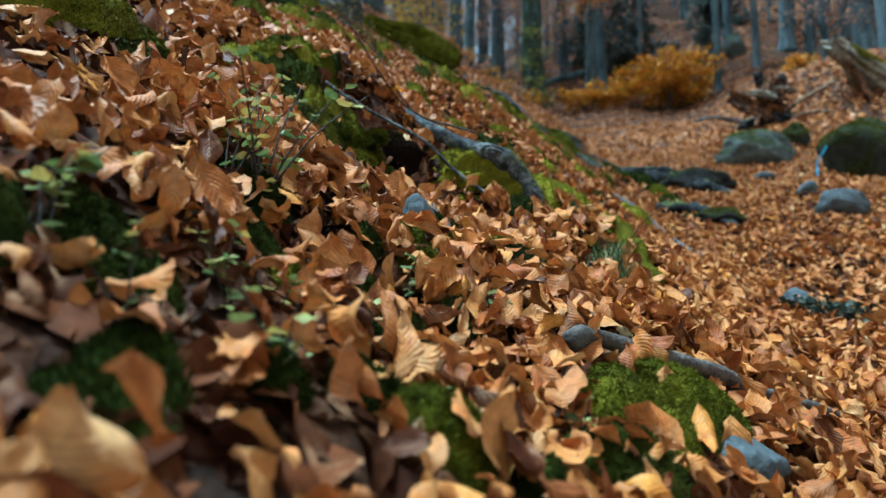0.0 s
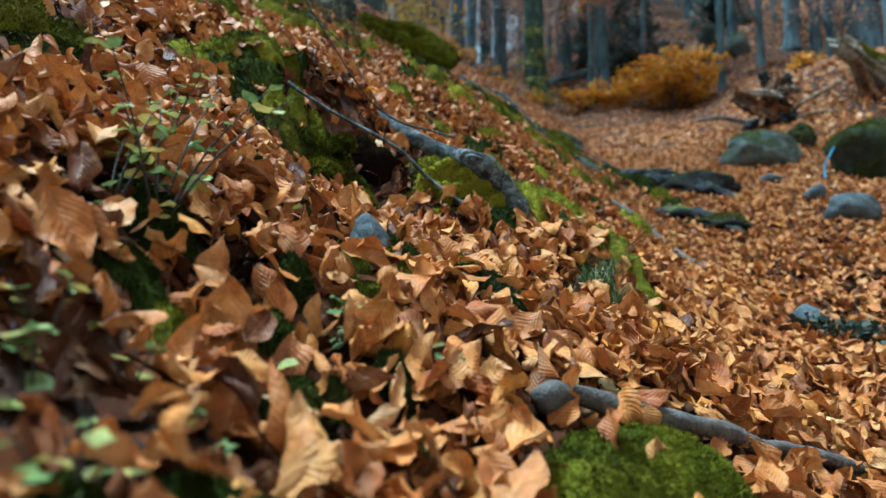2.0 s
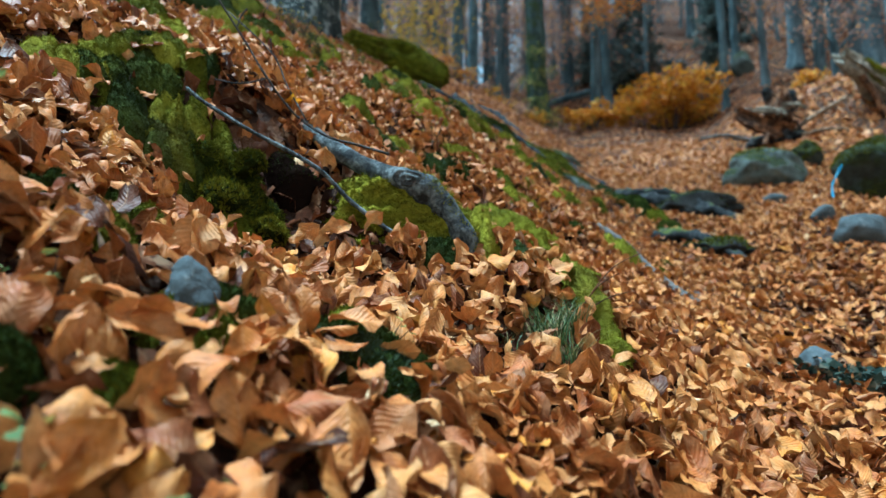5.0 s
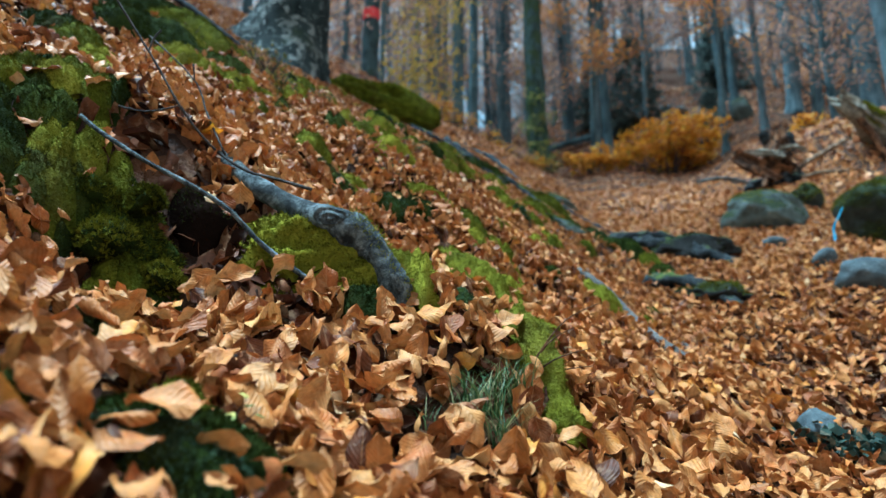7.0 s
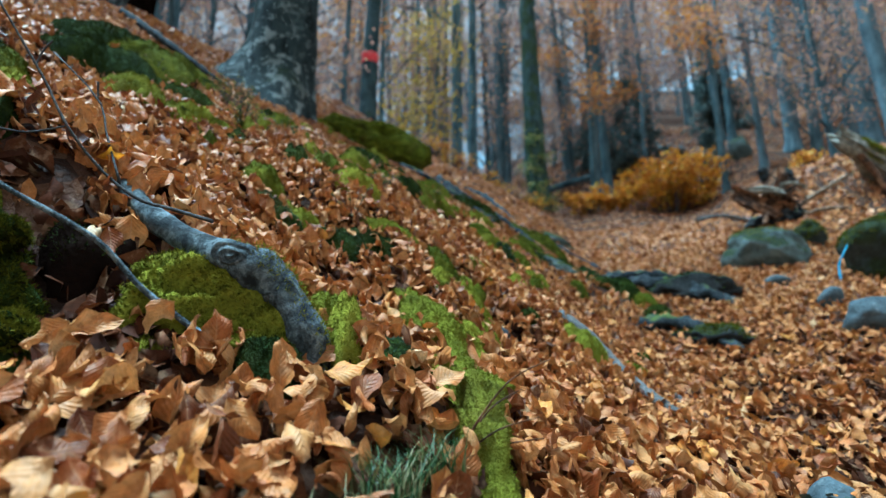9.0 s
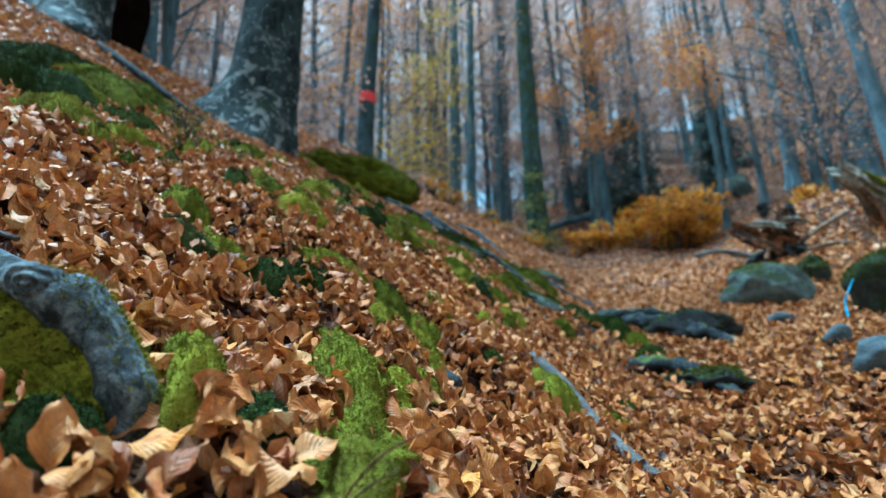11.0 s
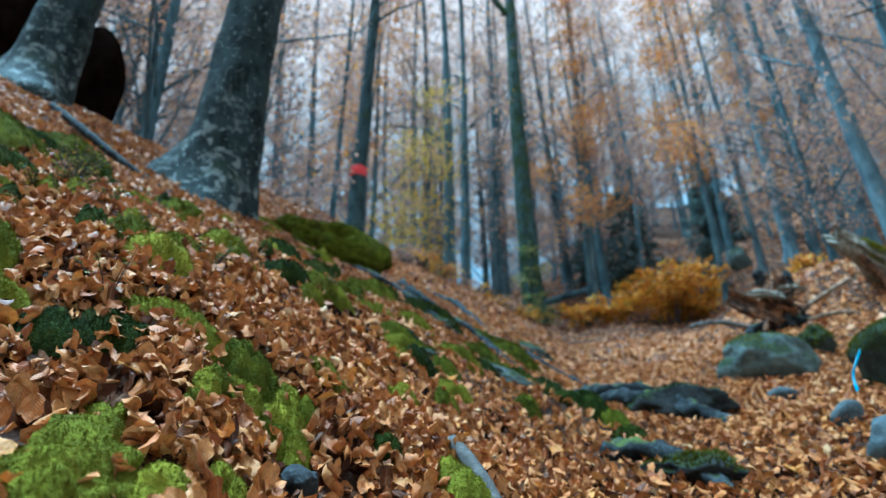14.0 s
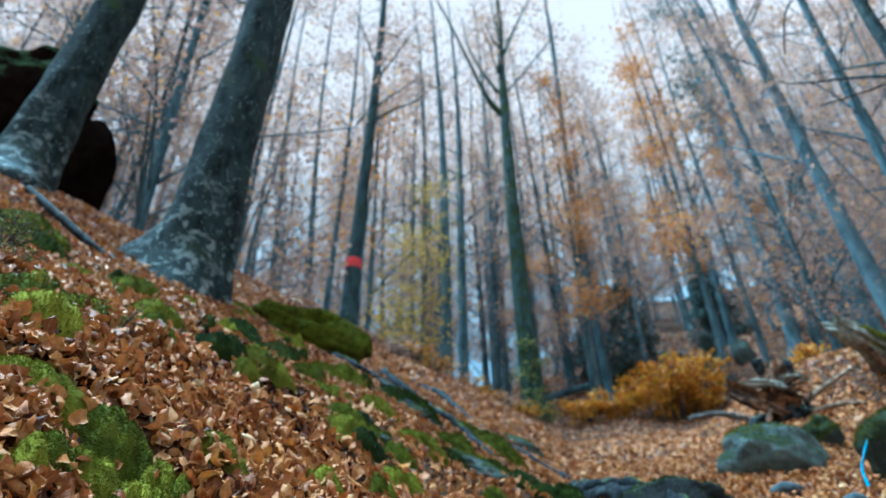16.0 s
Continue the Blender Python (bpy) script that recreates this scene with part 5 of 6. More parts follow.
def log_top(n):
    s = 9 + 29 * r5.random(n)
    a = r5.normal(0.95, 0.5, n)
    P = np.array([tuple(mline[int(k)].lerp(mline[int(k) + 1], k - int(k))) for k in s])
    rad_ = 0.125 + 0.165 * s / 40
    N = np.stack([0.15 * np.ones(n), -np.sin(a + 0.5), np.cos(a + 0.5)], 1)
    return P + N * (rad_ * r5.uniform(0.9, 1.12, n))[:, None], N


v, f = blades(9000, log_top, 0.05, r5)
part("moss_coat", mesh_of("log_moss", v, f, MOSS_BRIGHT, smooth=False), mlog, "bright green moss", "stuff")
stick("log_prop", "short forked dark branch under the mossy log", [(6.14, 9.58, 4.04), (6.22, 9.5, 3.8), (6.36, 9.45, gz(6.36, 9.45) - 0.02)], 0.05, 0.05, BROWNWOOD, "branch", 8, 12, 0.5)

# ---- the great trees on the bank ----
tree("beech_tree", "old smooth grey beech with a flared lichen-spotted root", (-1.30, 6.15, gz(-1.30, 6.15)), 0.295, 19, 5, BARK, leaves=900, roots=((192, 1.25), (226, 0.6), (254, 0.5), (284, 0.6), (316, 0.4), (20, 0.1), (90, 0.3)), first=0.5, limbs=14, sides=64, rings=90, sink=0.9, wiggle=0.02, lean=(0.045, 0.0), group="bank beeches", flare=0.12, local=True)
tree("beech_tree", "leaning grey beech with spreading roots beside a dark boulder", (-3.40, 6.25, gz(-3.40, 6.25)), 0.285, 18, 6, BARK, leaves=900, roots=((190, 1.0), (318, 1.5), (275, 0.6)), first=0.5, limbs=14, sides=56, rings=80, sink=0.9, lean=(0.075, 0.0), wiggle=0.02, group="bank beeches", flare=0.15, local=True)
# both boulders carry the overhang's shade in their near-black colour
rock("dark_boulder", "huge dark overhanging boulder behind a beech trunk", -3.98, 7.4, 0.60, 0.5, 1.1, STONE_SHADED, 0.2, 0.36, 71, 5, 0.45, z=5.80)
rock("dark_boulder", "huge dark boulder with a mossy top behind a beech", -4.85, 7.2, 1.0, 0.7, 1.15, STONE_SHADED_MOSSY, 0.2, 0.2, 75, 5, 0.5, z=7.2)
mb = rock("mossy_boulder", "long low boulder under thick yellow-green moss", -0.70, 7.5, 0.92, 0.42, 0.30, MOSS, -0.15, 0.42, 74, 5, 0.4, slope=18, lumps=0.2)
# Bright fronds on top over dark ones: the overhead light is painted in.
stone_moss(mb, 14000, 0.022, MOSS_DARK, -0.6)
stone_moss(mb, 30000, 0.020, MOSS_BRIGHT, 0.45)

# more dark moss, partly painting the shade between the leaves
moss(-0.05, 0.77, 0.05, 0.05, 0.0, 0.02, MOSS_DARK, "deep green moss, its darkness partly standing in for shade between leaves", 0.3)
moss(-0.31, 0.56, 0.046, 0.039, 0.3, 0.01, MOSS_DARK, "deep green moss, its darkness partly standing in for shade between leaves", 0.45)
moss(-0.30, 0.53, 0.039, 0.033, 0.3, 0.01, MOSS_DARK, "deep green moss, its darkness partly standing in for shade between leaves", 0.45)
moss(-0.25, 0.55, 0.033, 0.026, 0.3, 0.01, MOSS_DARK, "deep green moss, its darkness partly standing in for shade between leaves", 0.45)
moss(-0.12, 0.51, 0.033, 0.026, 0.3, 0.01, MOSS_DARK, "deep green moss, its darkness partly standing in for shade between leaves", 0.45)
moss(-0.21, 0.45, 0.033, 0.026, 0.3, 0.01, MOSS_DARK, "deep green moss, its darkness partly standing in for shade between leaves", 0.45)
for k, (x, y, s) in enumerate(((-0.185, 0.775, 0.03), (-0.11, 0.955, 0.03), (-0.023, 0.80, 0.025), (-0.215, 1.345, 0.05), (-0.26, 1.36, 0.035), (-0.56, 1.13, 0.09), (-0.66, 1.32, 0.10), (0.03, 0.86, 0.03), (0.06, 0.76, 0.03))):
    moss(x, y, s, s * 0.8, 0.3 * k, 0.02, MOSS_DARK if k % 3 else MOSS, "deep green moss, its darkness partly standing in for shade between leaves", 0.12)
moss(0.22, 2.72, 0.08, 0.06, 0.3, 0.03, MOSS_DARK, "deep green moss, its darkness partly standing in for shade between leaves", 0.45)
moss(-1.03, 6.72, 0.16, 0.07, 0.6, 0.05, MOSS, "mossy ridge of a buried stone on the bank", 0.25, 0.012)
moss(-0.36, 6.12, 0.18, 0.08, 0.6, 0.05, MOSS_BRIGHT, "mossy ridge of a buried stone on the bank", 0.25, 0.012)
moss(0.17, 5.48, 0.16, 0.07, 0.6, 0.05, MOSS, "mossy ridge of a buried stone on the bank", 0.25, 0.012)
moss(0.56, 4.95, 0.15, 0.06, 0.6, 0.05, MOSS_BRIGHT, "mossy ridge of a buried stone on the bank", 0.25, 0.012)
moss(0.82, 4.74, 0.14, 0.06, 0.6, 0.05, MOSS, "mossy ridge of a buried stone on the bank", 0.25, 0.012)
moss(1.09, 5.44, 0.12, 0.06, 0.6, 0.05, MOSS_BRIGHT, "mossy ridge of a buried stone on the bank", 0.25, 0.012)
moss(0.03, 3.23, 0.12, 0.07, 0.6, 0.05, MOSS, "mossy ridge of a buried stone on the bank", 0.25, 0.012)
moss(0.11, 3.03, 0.09, 0.06, 0.6, 0.05, MOSS_BRIGHT, "mossy ridge of a buried stone on the bank", 0.25, 0.012)
# leaves thinned so the dark ground stands in for shade at the near left
BARE.append((-0.22, 0.40, 0.16, 0.2))
BARE.append((-0.12, 0.55, 0.11, 0.22))
BARE.append((-0.05, 0.58, 0.07, 0.2))
BARE.append((-0.16, 0.48, 0.20, 0.28))
BARE.append((-0.26, 0.80, 0.10, 0.35))
BARE.append((-0.20, 0.62, 0.10, 0.25))
BARE.append((-0.02, 0.44, 0.12, 0.3))
BARE.append((-0.3, 0.62, 0.07, 0.35))
BARE.append((0.02, 0.47, 0.07, 0.35))
r_ = np.random.default_rng(404)
for i in range(16):
    x, y = float(r_.uniform(-1.3, 0.2)), float(r_.uniform(2.7, 5.0))
    s = float(r_.uniform(0.03, 0.075))
    moss(x, y, s, s * float(r_.uniform(0.6, 1.0)), float(r_.uniform(-0.9, 0.9)), float(r_.uniform(0.03, 0.07)), (MOSS, MOSS_DARK, MOSS_BRIGHT, MOSS)[int(r_.integers(0, 4))], "rounded moss cushion between bilberry and leaves", bare=0.3, size=0.009, dense=0.8)
for i in range(44):
    x = float(r_.uniform(-0.9, 1.3))
    y = float(r_.uniform(2.6, 6.8))
    s = float(r_.uniform(0.03, 0.08)) * (1 + 0.12 * (y - 2.6))
    moss(x, y, s, s * float(r_.uniform(0.5, 0.9)), float(r_.uniform(-0.9, 0.9)), float(r_.uniform(0.025, 0.06)), (MOSS_BRIGHT, MOSS_DARK, MOSS_BRIGHT, MOSS)[int(r_.integers(0, 4))], bare=0.3, size=0.009, dense=0.8)
for i in range(8):
    x, y = float(r_.uniform(-0.55, 0.15)), float(r_.uniform(0.45, 1.5))
    s = float(r_.uniform(0.03, 0.06))
    moss(x, y, s, s * 0.8, 0.0, 0.03, MOSS_DARK if i % 3 else MOSS, "small dark moss cushion between dead leaves", bare=0.3)

# ---- the forest ----
def at_ground(x, y):
    return (x, y, gz(x, y))


band = tree("marked_tree", "slender grey beech with a red painted trail mark", at_ground(-2.45, 16.9), 0.235, 24, 21, BARK_NEAR, leaves=900, first=0.5, limbs=14, sides=16, rings=40, wiggle=0.08, flare=0.25, lean=(0.025, 0))
bv, bf = tube([(0, 0, h) for h in (1.78, 1.8, 1.9, 2.0, 2.08, 2.1)], [0.236, 0.240, 0.242, 0.242, 0.240, 0.236], 16, 0.03, close=False)
part("trail_mark", quads_mesh("trail_mark", bv + np.array([0.055, 0, 0]), bf, RED), band, "red painted band")
ivy = tree("ivy_tree", "tall beech trunk with moss and green shoots at its foot", at_ground(3.1, 24.6), 0.44, 30, 22, BARK_MOSSY, leaves=1500, first=0.72, limbs=12, reach=5.0, rise=0.95, sides=16, rings=40, wiggle=0.1, flare=0.3, leaf_size=0.16)
for pts, q in ((((2.95, 24.6, 24.3), (2.3, 24.4, 25.4), (1.6, 24.2, 27.6), (0.6, 24.0, 31.0), (-0.5, 23.8, 34.3)), 0.16), (((3.0, 24.6, 27.6), (3.5, 24.5, 29.2), (4.3, 24.4, 31.2), (5.3, 24.2, 33.6)), 0.13), (((2.9, 24.6, 26.0), (2.2, 24.9, 28.0), (1.5, 25.1, 30.6), (1.2, 25.2, 33.5)), 0.11)):
    v, f = tube([p - ivy.location for p in spline(pts, 20)], np.linspace(q, 0.03, 21), 7, 0.3, 4)
    part("bough", quads_mesh("ivy_tree_bough", v, f, BARK_MOSSY), ivy)
iv = thing("ivy_growth", "green shoots climbing the foot of a trunk", "plant", at_ground(3.1, 24.1))
v, f, uv = leaf_cloud([(-0.2, -0.1, 0.3), (0.3, -0.1, 0.4), (0, -0.1, 1.0), (-0.3, 0, 1.8), (0.2, 0, 2.2), (-0.1, 0, 3.0), (0.5, 0, 0.2), (-0.6, 0, 0.2)], 0.24, 900, 0.13, np.random.default_rng(3))
part("foliage", mesh_of("ivy_foliage", v, f, GREEN, uv), iv, kind="stuff")
tree("forest_tree", "tall slender forest beech with grey bark", at_ground(-3.5, 18.4), 0.10, 22, 23, BARK_FAR_HAZED, leaves=500, sides=10)
tree("forest_tree", "tall slender forest beech with grey bark", at_ground(-0.1, 22.8), 0.24, 26, 24, BARK_FAR_HAZED, leaves=900, sides=12)
tree("forest_tree", "tall slender forest beech with grey bark", at_ground(0.5, 24.2), 0.22, 26, 25, BARK_FAR_HAZED, leaves=900, sides=12)
tree("forest_tree", "tall slender forest beech with grey bark", at_ground(6.9, 29), 0.22, 27, 26, BARK_FAR_HAZED, leaves=900, sides=12)
tree("forest_tree", "leaning forest beech with grey bark and bare limbs", at_ground(16.0, 24.0), 0.36, 28, 27, BARK_PALE_HAZED, leaves=700, sides=12, lean=(-0.06, 0))
tree("forest_tree", "leaning forest beech with grey bark and bare limbs", at_ground(11.2, 15.8), 0.24, 24, 28, BARK_PALE_HAZED, leaves=700, sides=12, lean=(-0.03, 0))

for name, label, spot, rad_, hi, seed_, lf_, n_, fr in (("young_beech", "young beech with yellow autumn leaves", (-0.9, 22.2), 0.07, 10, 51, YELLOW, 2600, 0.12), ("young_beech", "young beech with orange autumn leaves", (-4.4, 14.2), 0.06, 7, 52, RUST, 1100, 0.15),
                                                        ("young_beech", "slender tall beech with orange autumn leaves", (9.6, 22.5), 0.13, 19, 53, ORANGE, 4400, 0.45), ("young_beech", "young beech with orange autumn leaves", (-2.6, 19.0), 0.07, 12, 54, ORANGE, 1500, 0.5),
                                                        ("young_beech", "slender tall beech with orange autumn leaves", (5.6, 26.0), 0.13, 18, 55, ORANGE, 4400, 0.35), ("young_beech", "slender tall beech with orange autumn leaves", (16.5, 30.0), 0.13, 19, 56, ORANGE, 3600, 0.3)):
    tree(name, label, at_ground(*spot), rad_, hi, seed_, BARK_FAR_HAZED, lf_, n_, first=fr, limbs=18, reach=2.4, sides=8, rings=18, leaf_size=0.15, spread=0.42, rise=0.35, wiggle=0.1, sink=0.4, group="young beeches")

tree("pine_tree", "tall pine with a dark teal needle crown", at_ground(15.4, 28.5), 0.30, 27, 57, BARK_PALE_HAZED, leaf=SPRUCE, leaves=3600, first=0.68, limbs=18, reach=3.6, rise=0.25, sides=12, leaf_size=0.2, spread=0.45, clump=0.8)
# sheet behind the forest: mist and pale sky painted as a glow by height
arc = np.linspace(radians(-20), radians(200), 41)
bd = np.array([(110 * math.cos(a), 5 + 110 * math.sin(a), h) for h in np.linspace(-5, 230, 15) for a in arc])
mist = Mat("painted_mist_glow", 1.0, 0.0)
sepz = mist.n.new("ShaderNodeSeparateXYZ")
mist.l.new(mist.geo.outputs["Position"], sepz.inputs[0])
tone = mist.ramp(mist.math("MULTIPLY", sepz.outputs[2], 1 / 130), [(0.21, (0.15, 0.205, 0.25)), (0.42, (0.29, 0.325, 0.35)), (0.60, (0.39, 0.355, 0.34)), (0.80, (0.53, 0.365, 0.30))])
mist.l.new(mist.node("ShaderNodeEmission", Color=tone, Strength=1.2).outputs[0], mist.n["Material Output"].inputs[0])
thing("backdrop", "glowing sheet painted as blue-grey mist and pale sky behind the forest", "backdrop", kind="structure", data=mesh_of("backdrop", bd, grid_faces(40, 14), mist.m))

# ten kinds of forest tree, with haze in their bark colour, then many copies
kinds, near_kinds = [], []
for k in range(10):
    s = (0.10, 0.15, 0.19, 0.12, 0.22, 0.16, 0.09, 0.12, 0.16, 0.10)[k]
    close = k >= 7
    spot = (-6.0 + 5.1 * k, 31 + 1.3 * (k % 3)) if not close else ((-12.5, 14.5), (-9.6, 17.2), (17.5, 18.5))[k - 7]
    ob = tree("forest_tree", "tall slender forest beech with thin rust-coloured crown", at_ground(*spot), s, (22, 26, 29, 24, 30, 27, 20, 21, 25, 19)[k], 100 + k, BARK_FAR_HAZED if close or k % 3 == 1 else BARK_PALE_HAZED,
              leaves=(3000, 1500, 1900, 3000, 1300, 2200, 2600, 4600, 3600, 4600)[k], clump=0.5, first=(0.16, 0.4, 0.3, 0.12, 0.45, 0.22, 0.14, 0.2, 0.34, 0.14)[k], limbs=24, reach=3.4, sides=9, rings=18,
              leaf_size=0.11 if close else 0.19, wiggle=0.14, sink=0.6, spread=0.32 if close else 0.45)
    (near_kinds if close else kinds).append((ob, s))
r = np.random.default_rng(11)
spots = [(-12.5, 14.5), (-9.6, 17.2), (17.5, 18.5), (-1.08, 6.2), (-3.0, 6.3), (-2.45, 16.9), (3.1, 24.6), (-3.5, 18.4), (-0.1, 22.8), (0.5, 24.2), (6.9, 29), (16, 24), (11.2, 15.8), (5, 24), (8, 24), (7, 26)]
made = 0
tries = 0
while made < 272 and tries < 6000:
    tries += 1
    y = 10 + 63 * r.random() ** 0.8
    x = r.uniform(-1.0, 0.98) * (y + 3) + 1
    s_ = x / y
    if y < 26 and -0.12 < s_ < 0.36:
        continue
    if y < 16 and -0.42 < s_ < 0.62:
        continue
    if y < 35 and 0.26 < s_ < 0.47:
        continue
    if any((x - a) ** 2 + (y - b) ** 2 < 1.3 for a, b in spots):
        continue
    spots.append((x, y))
    pool = near_kinds if y < 24 else kinds
    ob, _ = pool[int(r.integers(0, len(pool)))]
    q = r.uniform(0.8, 1.2)
    copy_thing(ob, pose(x, y, gz(x, y), r.normal(0, 1.5), r.normal(0, 1.5), r.uniform(0, 360)) @ Matrix.Diagonal((q, q, q, 1)))
    made += 1

for k, (x, y) in enumerate(((1.9, 29.5), (2.5, 34.0), (1.5, 37.5), (3.0, 41.0), (2.1, 46.0), (3.6, 50.0), (2.8, 56.0))):
    copy_thing(kinds[(2 * k) % len(kinds)][0], pose(x, y, gz(x, y), 0.6, -0.5, 50 * k))

spruce(at_ground(9.2, 33.0), 5.5, 1, "dark young spruce deep in the forest")
spruce(at_ground(17.0, 40.0), 6.0, 2, "dark young spruce deep in the forest")
spruce(at_ground(11.2, 27.5), 2.6, 3, "small dark spruce behind a yellow bush")
spruce(at_ground(8.2, 37.0), 5.0, 4, "dark young spruce deep in the forest")
bush("autumn_bush", "large rounded bush with golden orange leaves", at_ground(8.0, 23.6), 4.4, 2.2, 1, 6500, GOLD, 0.17)
bush("autumn_bush", "low bush with golden yellow leaves", at_ground(5.1, 23.6), 1.9, 1.0, 2, 1800, GOLD, 0.15)
bush("autumn_bush", "low yellow bush beside the mossy log", at_ground(6.75, 12.0), 0.6, 0.45, 3, 500, GOLD, 0.07)
for i in range(9):
    q = i / 8
    bush("bank_shrub", "low sparse yellow-brown shrub along the bank", at_ground(-1.0 + 3.6 * q, 15.5 + 5.5 * q + 0.6 * (i % 2)), 1.2, 0.45, 30 + i, 420, GOLD if i % 3 else RUST, 0.08, "bank shrubs")
stick("fallen_log", "long fallen trunk lying across the far slope", on_ground([(3.9, 31.0, 0.3), (7, 32.5, 0.35), (11.5, 34.5, 0.3)]), 0.16, 0.2, BARK_FAR_HAZED, "log", 8, 12, 0.2)
stick("fallen_log", "long fallen trunk lying across the far slope", on_ground([(9.5, 36.0, 0.4), (11.5, 37.0, 0.4), (14, 38.5, 0.3)]), 0.18, 0.22, BARK_FAR_HAZED, "log", 8, 12, 0.2)
rock("far_boulder", "mossy boulder on the far forest slope", 9.3, 31, 0.9, 0.6, 0.6, STONE_MOSSY, 0.2, 0.3, 81, 3)
rock("far_boulder", "mossy boulder on the far forest slope", 13.2, 28.8, 0.55, 0.5, 0.8, STONE_MOSSY, 0.2, 0.3, 82, 3)

# a beech out of view, whose bare drooping boughs hang into the clearing
side_tree = tree("beech_tree", "grey beech with long bare drooping boughs at the clearing", at_ground(9.6, 10.2), 0.2, 16, 41, BARK, leaves=300, first=0.5, limbs=10, sides=16, rings=30, group="bank beeches", leaf_size=0.1)
for pts, q in ((((9.6, 10.2, 8.2), (8.2, 7.9, 8.0), (7.0, 6.6, 7.33), (6.35, 6.55, 7.47), (5.78, 6.5, 7.53), (5.35, 6.58, 7.42), (5.08, 6.72, 7.17), (5.0, 6.95, 6.66)), 0.035),
               (((9.6, 10.2, 7.2), (8.0, 7.6, 6.6), (6.55, 6.75, 6.05), (6.1, 6.77, 6.03), (5.7, 6.85, 5.9), (5.1, 6.95, 5.78)), 0.03)):
    v, f = tube([p - side_tree.location for p in spline(pts, 34)], np.linspace(q, 0.008, 35), 6, 0.3, 2)
    part("bough", quads_mesh("drooping_bough", v, f, TWIG), side_tree)

# ---- small plants ----
for i, (x, y, h, n) in enumerate(((-0.32, 1.02, 0.11, 26), (-0.17, 0.67, 0.05, 8), (-0.18, 0.57, 0.05, 9), (-0.07, 0.63, 0.04, 6), (-0.11, 0.58, 0.04, 5), (-0.12, 0.52, 0.06, 7), (-0.23, 0.47, 0.07, 7),
                                  (-0.32, 0.5, 0.08, 14), (-0.34, 0.5, 0.09, 12), (0.16, 0.68, 0.06, 14), (0.08, 0.9, 0.05, 8), (-0.08, 0.77, 0.05, 9), (-0.22, 0.64, 0.05, 9), (-0.3, 0.7, 0.06, 10), (0.0, 0.62, 0.03, 5),
                                  (-0.13, 1.03, 0.05, 14), (0.07, 0.9, 0.05, 7), (-0.05, 0.9, 0.05, 9), (0.15, 1.3, 0.04, 8), (-0.48, 2.09, 0.08, 16), (-0.4, 1.2, 0.07, 12))):
    sprig(x, y, 0.8 * h + 0.035, n + 3, 200 + i, 0.016 + 0.004 * (i % 3))
sprig(-0.262, 0.89, 0.20, 42, 290, 0.026, lean=(0.15, 0.0), label="tall sprig with pale yellow-green leaves above dead leaves")
sprig(-0.30, 0.85, 0.17, 24, 291, 0.024)
for i, (x, y, h, n) in enumerate(((-0.62, 3.55, 0.24, 130), (-0.5, 3.4, 0.19, 100), (-0.75, 3.75, 0.22, 110), (-0.25, 3.25, 0.14, 60), (-0.2, 2.8, 0.1, 40), (-0.3, 2.9, 0.12, 50), (0.33, 3.9, 0.12, 50), (-0.4, 3.15, 0.16, 70), (0.0, 3.0, 0.08, 30))):
    sprig(x, y, 0.75 * h, 2 * n, 300 + i, 0.015, BILBERRY, label="low bilberry shrub with tiny green and yellow leaves", name="bilberry_shrub", group="bilberry shrubs")
for i in range(16):
    x, y = float(r.uniform(-1.1, 0.25)), float(r.uniform(2.75, 4.6))
    sprig(x, y, float(r.uniform(0.06, 0.13)), int(r.integers(30, 90)), 340 + i, 0.014, BILBERRY, label="low bilberry shrub with tiny green and yellow leaves", name="bilberry_shrub", group="bilberry shrubs")
for i in range(10):
    grass(float(r.uniform(0.1, 0.35)), float(r.uniform(0.85, 1.15)), 4, 0.09, 60 + i, "few thin green grass blades on moss")

# ---- fallen leaves: the nearest as pieces, the rest as one cover ----
litter = thing("leaf_litter", "deep cover of curled dry orange-brown beech leaves on the ground", "leaves", kind="stuff")


def by_path(x, y):
    """The wedge of the bank that lies along the path."""
    return (x > -0.18 - 0.32 * y) & (x < 0.15 + 0.75 * y) & (x < 1.35) & (x > -0.8) & (y > 0.2) & (y < 3.6)


near = scatter("near_leaves", 9600, (-0.8, 1.35, 0.2, 2.5), (0.045, 0.082), (0.005, 0.068), 0.62, 6, 8, LITTER, lambda x, y, r: keep_leaves(x, y, r) & by_path(x, y), 80)
upper = scatter("upper_leaves", 11500, (-0.8, 1.35, 2.5, 3.6), (0.032, 0.06), (0.005, 0.06), 0.8, 4, 6, LITTER, lambda x, y, r: keep_leaves(x, y, r) & by_path(x, y), 60)
part("upper_leaves", upper, litter, kind="stuff")
edge = scatter("bank_edge_leaves", 12000, (-1.8, 2.3, 0.2, 3.9), (0.045, 0.08), (0.0, 0.055), 0.55, 3, 5, LITTER, lambda x, y, r: keep_leaves(x, y, r) & ~by_path(x, y), 40)
part("bank_edge_leaves", edge, litter, kind="stuff")
# dark layer that paints the shaded gaps between the leaves above
under = scatter("under_leaves", 22000, (-1.3, 2.5, 0.2, 4.2), (0.05, 0.085), (0.0, 0.012), 0.22, 2, 3, LITTER_GAP_SHADE, None, 30)
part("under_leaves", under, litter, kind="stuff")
part("near_leaves", near, litter, kind="stuff")
side = scatter("path_leaves", 10000, (2.15, 5.0, 0.2, 3.6), (0.048, 0.082), (0.0, 0.04), 0.4, 2, 4, LITTER, keep_leaves, 16)
part("path_leaves", side, litter, kind="stuff")
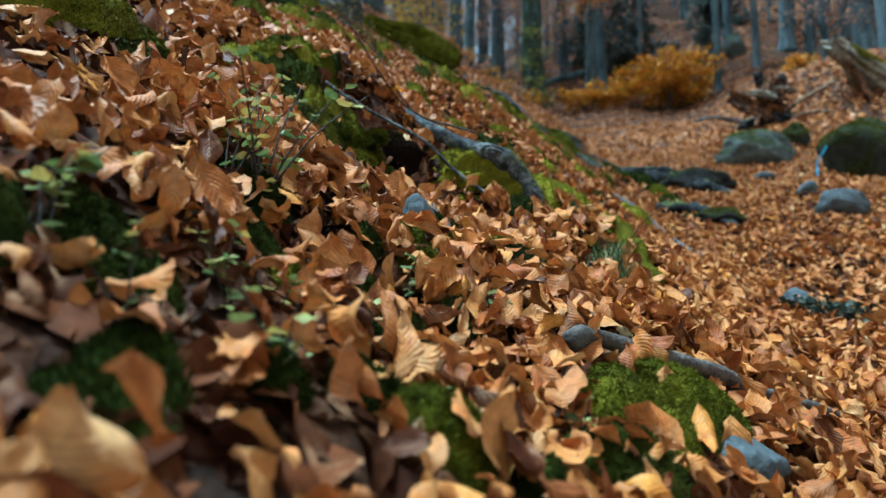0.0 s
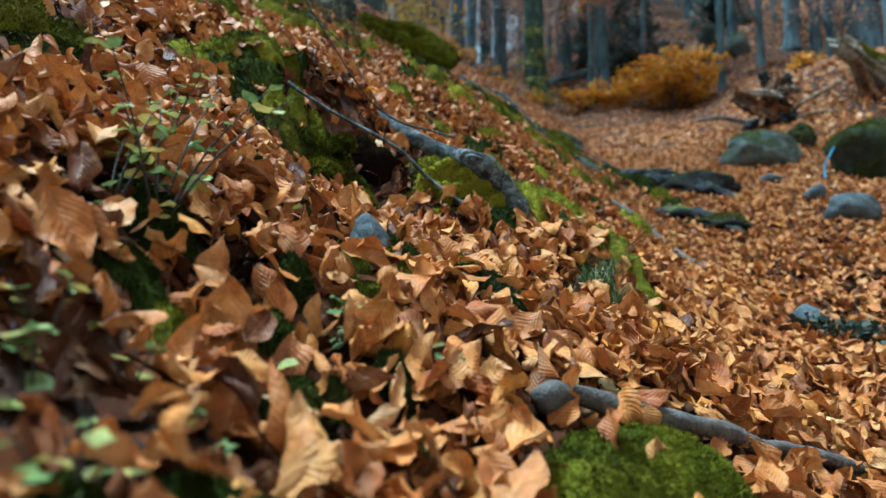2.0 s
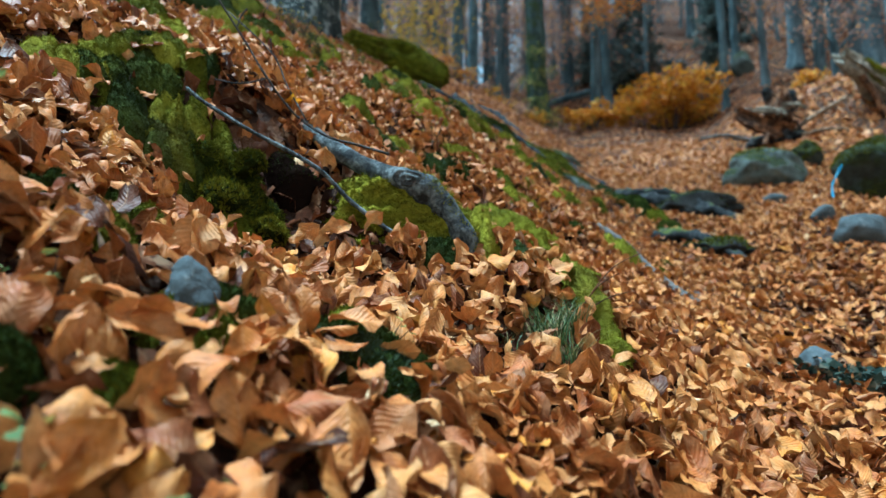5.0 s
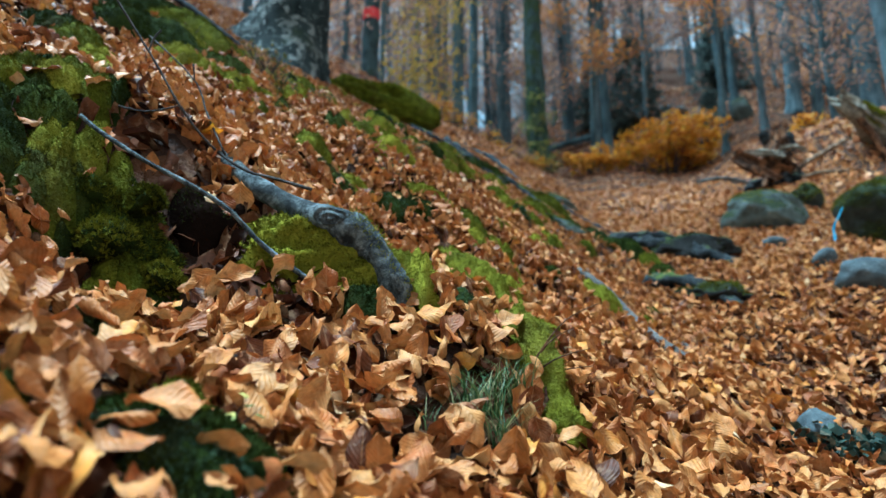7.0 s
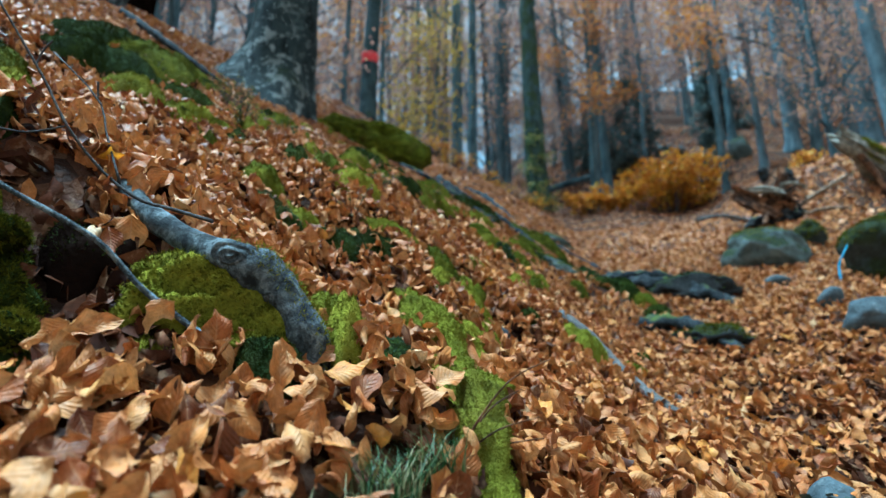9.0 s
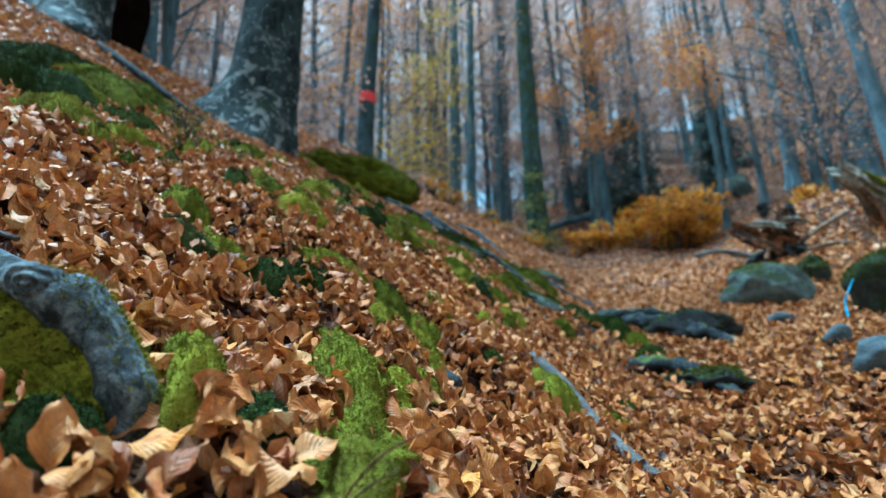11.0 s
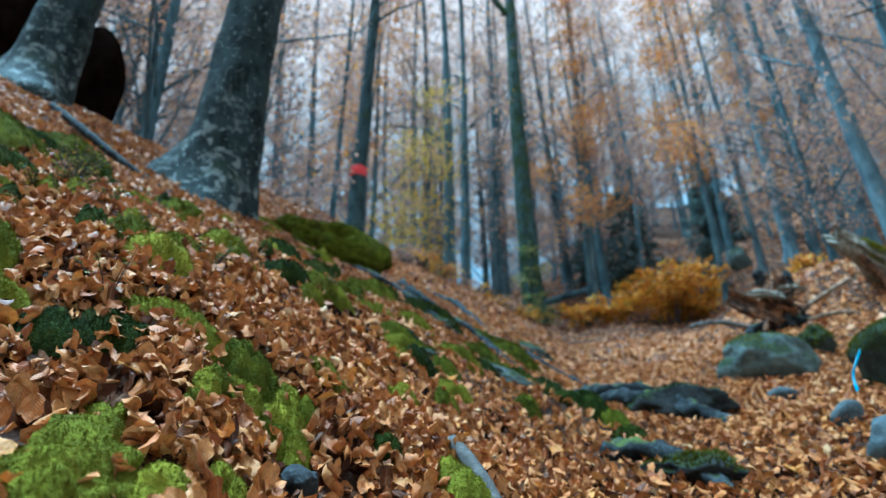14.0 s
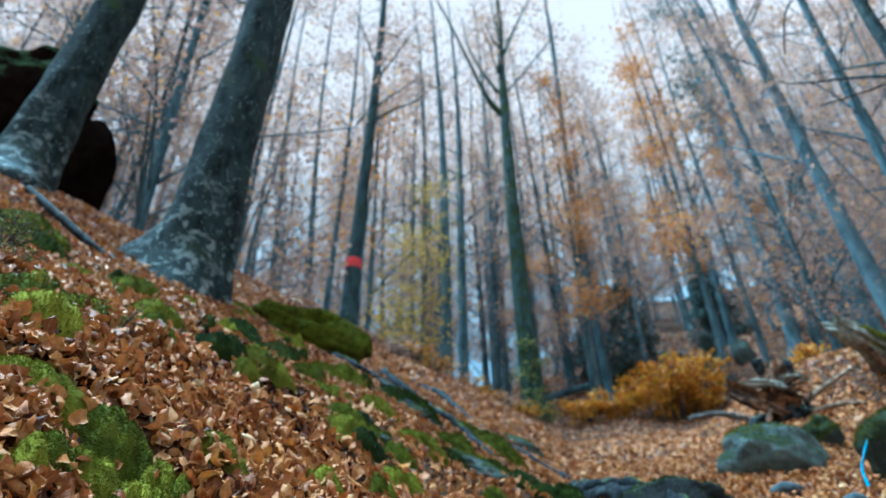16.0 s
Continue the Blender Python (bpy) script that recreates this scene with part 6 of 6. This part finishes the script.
rear = scatter("lower_leaves", 7000, (-2.5, 4.0, -3.0, 0.25), (0.06, 0.10), (0.0, 0.04), 0.4, 2, 3, LITTER, None, 12)
part("lower_leaves", rear, litter, kind="stuff")
mid = scatter("bank_leaves", 62000, (-3.6, 5.6, 3.5, 10.8), (0.042, 0.075), (0.0, 0.05), 0.6, 2, 3, LITTER, lambda x, y, r: keep_leaves(x, y, r) & (r.random(len(x)) > (y - 7.8) / 3), 24)
part("bank_leaves", mid, litter, kind="stuff")
# slope and hill leaves take the colour with haze painted in
far_ = scatter("slope_leaves", 36000, (-8, 14, 7.8, 30), (0.09, 0.15), (0.0, 0.05), 0.40, 2, 2, LITTER_HAZED, lambda x, y, r: keep_leaves(x, y, r) & (r.random(len(x)) < (y - 7.8) / 3), 10)
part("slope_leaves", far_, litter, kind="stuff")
hol = scatter("hollow_leaves", 13000, (-1.0, 7.5, 8.8, 17), (0.07, 0.12), (0.0, 0.05), 0.42, 2, 2, LITTER, keep_leaves, 10)
part("hollow_leaves", hol, litter, kind="stuff")
far2 = scatter("hill_leaves", 16000, (3, 28, 29, 52), (0.16, 0.26), (0.0, 0.06), 0.40, 1, 2, LITTER_HAZED, None, 8)
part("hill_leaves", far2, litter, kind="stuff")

outer = scatter("outer_leaves", 42000, (-8, 12, -6, 9), (0.08, 0.13), (0.0, 0.05), 0.4, 1, 2, LITTER, lambda x, y, r: ~((x > -2.4) & (x < 3.9) & (y > -2.9) & (y < 3.6)) & ~((x > -3.5) & (x < 5.5) & (y >= 3.6)), 10)
part("outer_leaves", outer, litter, kind="stuff")

# single leaves on top of the nearest stretch of the bank
shapes = []
for k in range(24):
    co, uv = leaf_shape(rng, 6, 20)
    shapes.append(mesh_of("leaf", co, grid_faces(6, 20), LITTER, uv))
count = 0
while count < 300:
    x, y = rng.uniform(-0.5, 0.95), rng.uniform(0.42, 2.3)
    if not keep_leaves(np.array([x]), np.array([y]), rng)[0]:
        continue
    n = ground_normal(np.array([x]), np.array([y]))[0] + rng.normal(0, 0.42, 3)
    q = Vector(n).to_track_quat("Z", "Y").to_matrix().to_4x4()
    s = rng.uniform(0.045, 0.08)
    leaf = part("leaf", shapes[int(rng.integers(0, 24))], litter)
    leaf.matrix_world = Matrix.Translation((x, y, gz(x, y) + rng.uniform(0.035, 0.055))) @ q @ pose(0, 0, 0, 0, 180 if rng.random() < 0.35 else 0, rng.uniform(0, 360)) @ Matrix.Diagonal((s, s, s, 1))
    count += 1
for x, y, up, s, mat, tilt, label in ((-0.17, 1.96, 0.075, 0.055, GOLD, 25, "single bright orange-yellow leaf"), (0.355, 1.10, 0.045, 0.048, PALE_LEAF, 4, "pale cream dead leaf"), (0.0, 0.49, 0.05, 0.038, PALE_LEAF, 50, "pale cream dead leaf"), (0.30, 1.0, 0.055, 0.034, PALE_LEAF, 20, "pale cream dead leaf")):
    co, uv = leaf_shape(np.random.default_rng(int(1000 * y)), 4, 8)
    leaf = part("leaf", mesh_of("bright_leaf", co, grid_faces(4, 8), mat, uv), litter, label)
    leaf.matrix_world = pose(x, y, gz(x, y) + up, tilt, 10, 40 * x * 10) @ Matrix.Diagonal((s, s, s, 1))
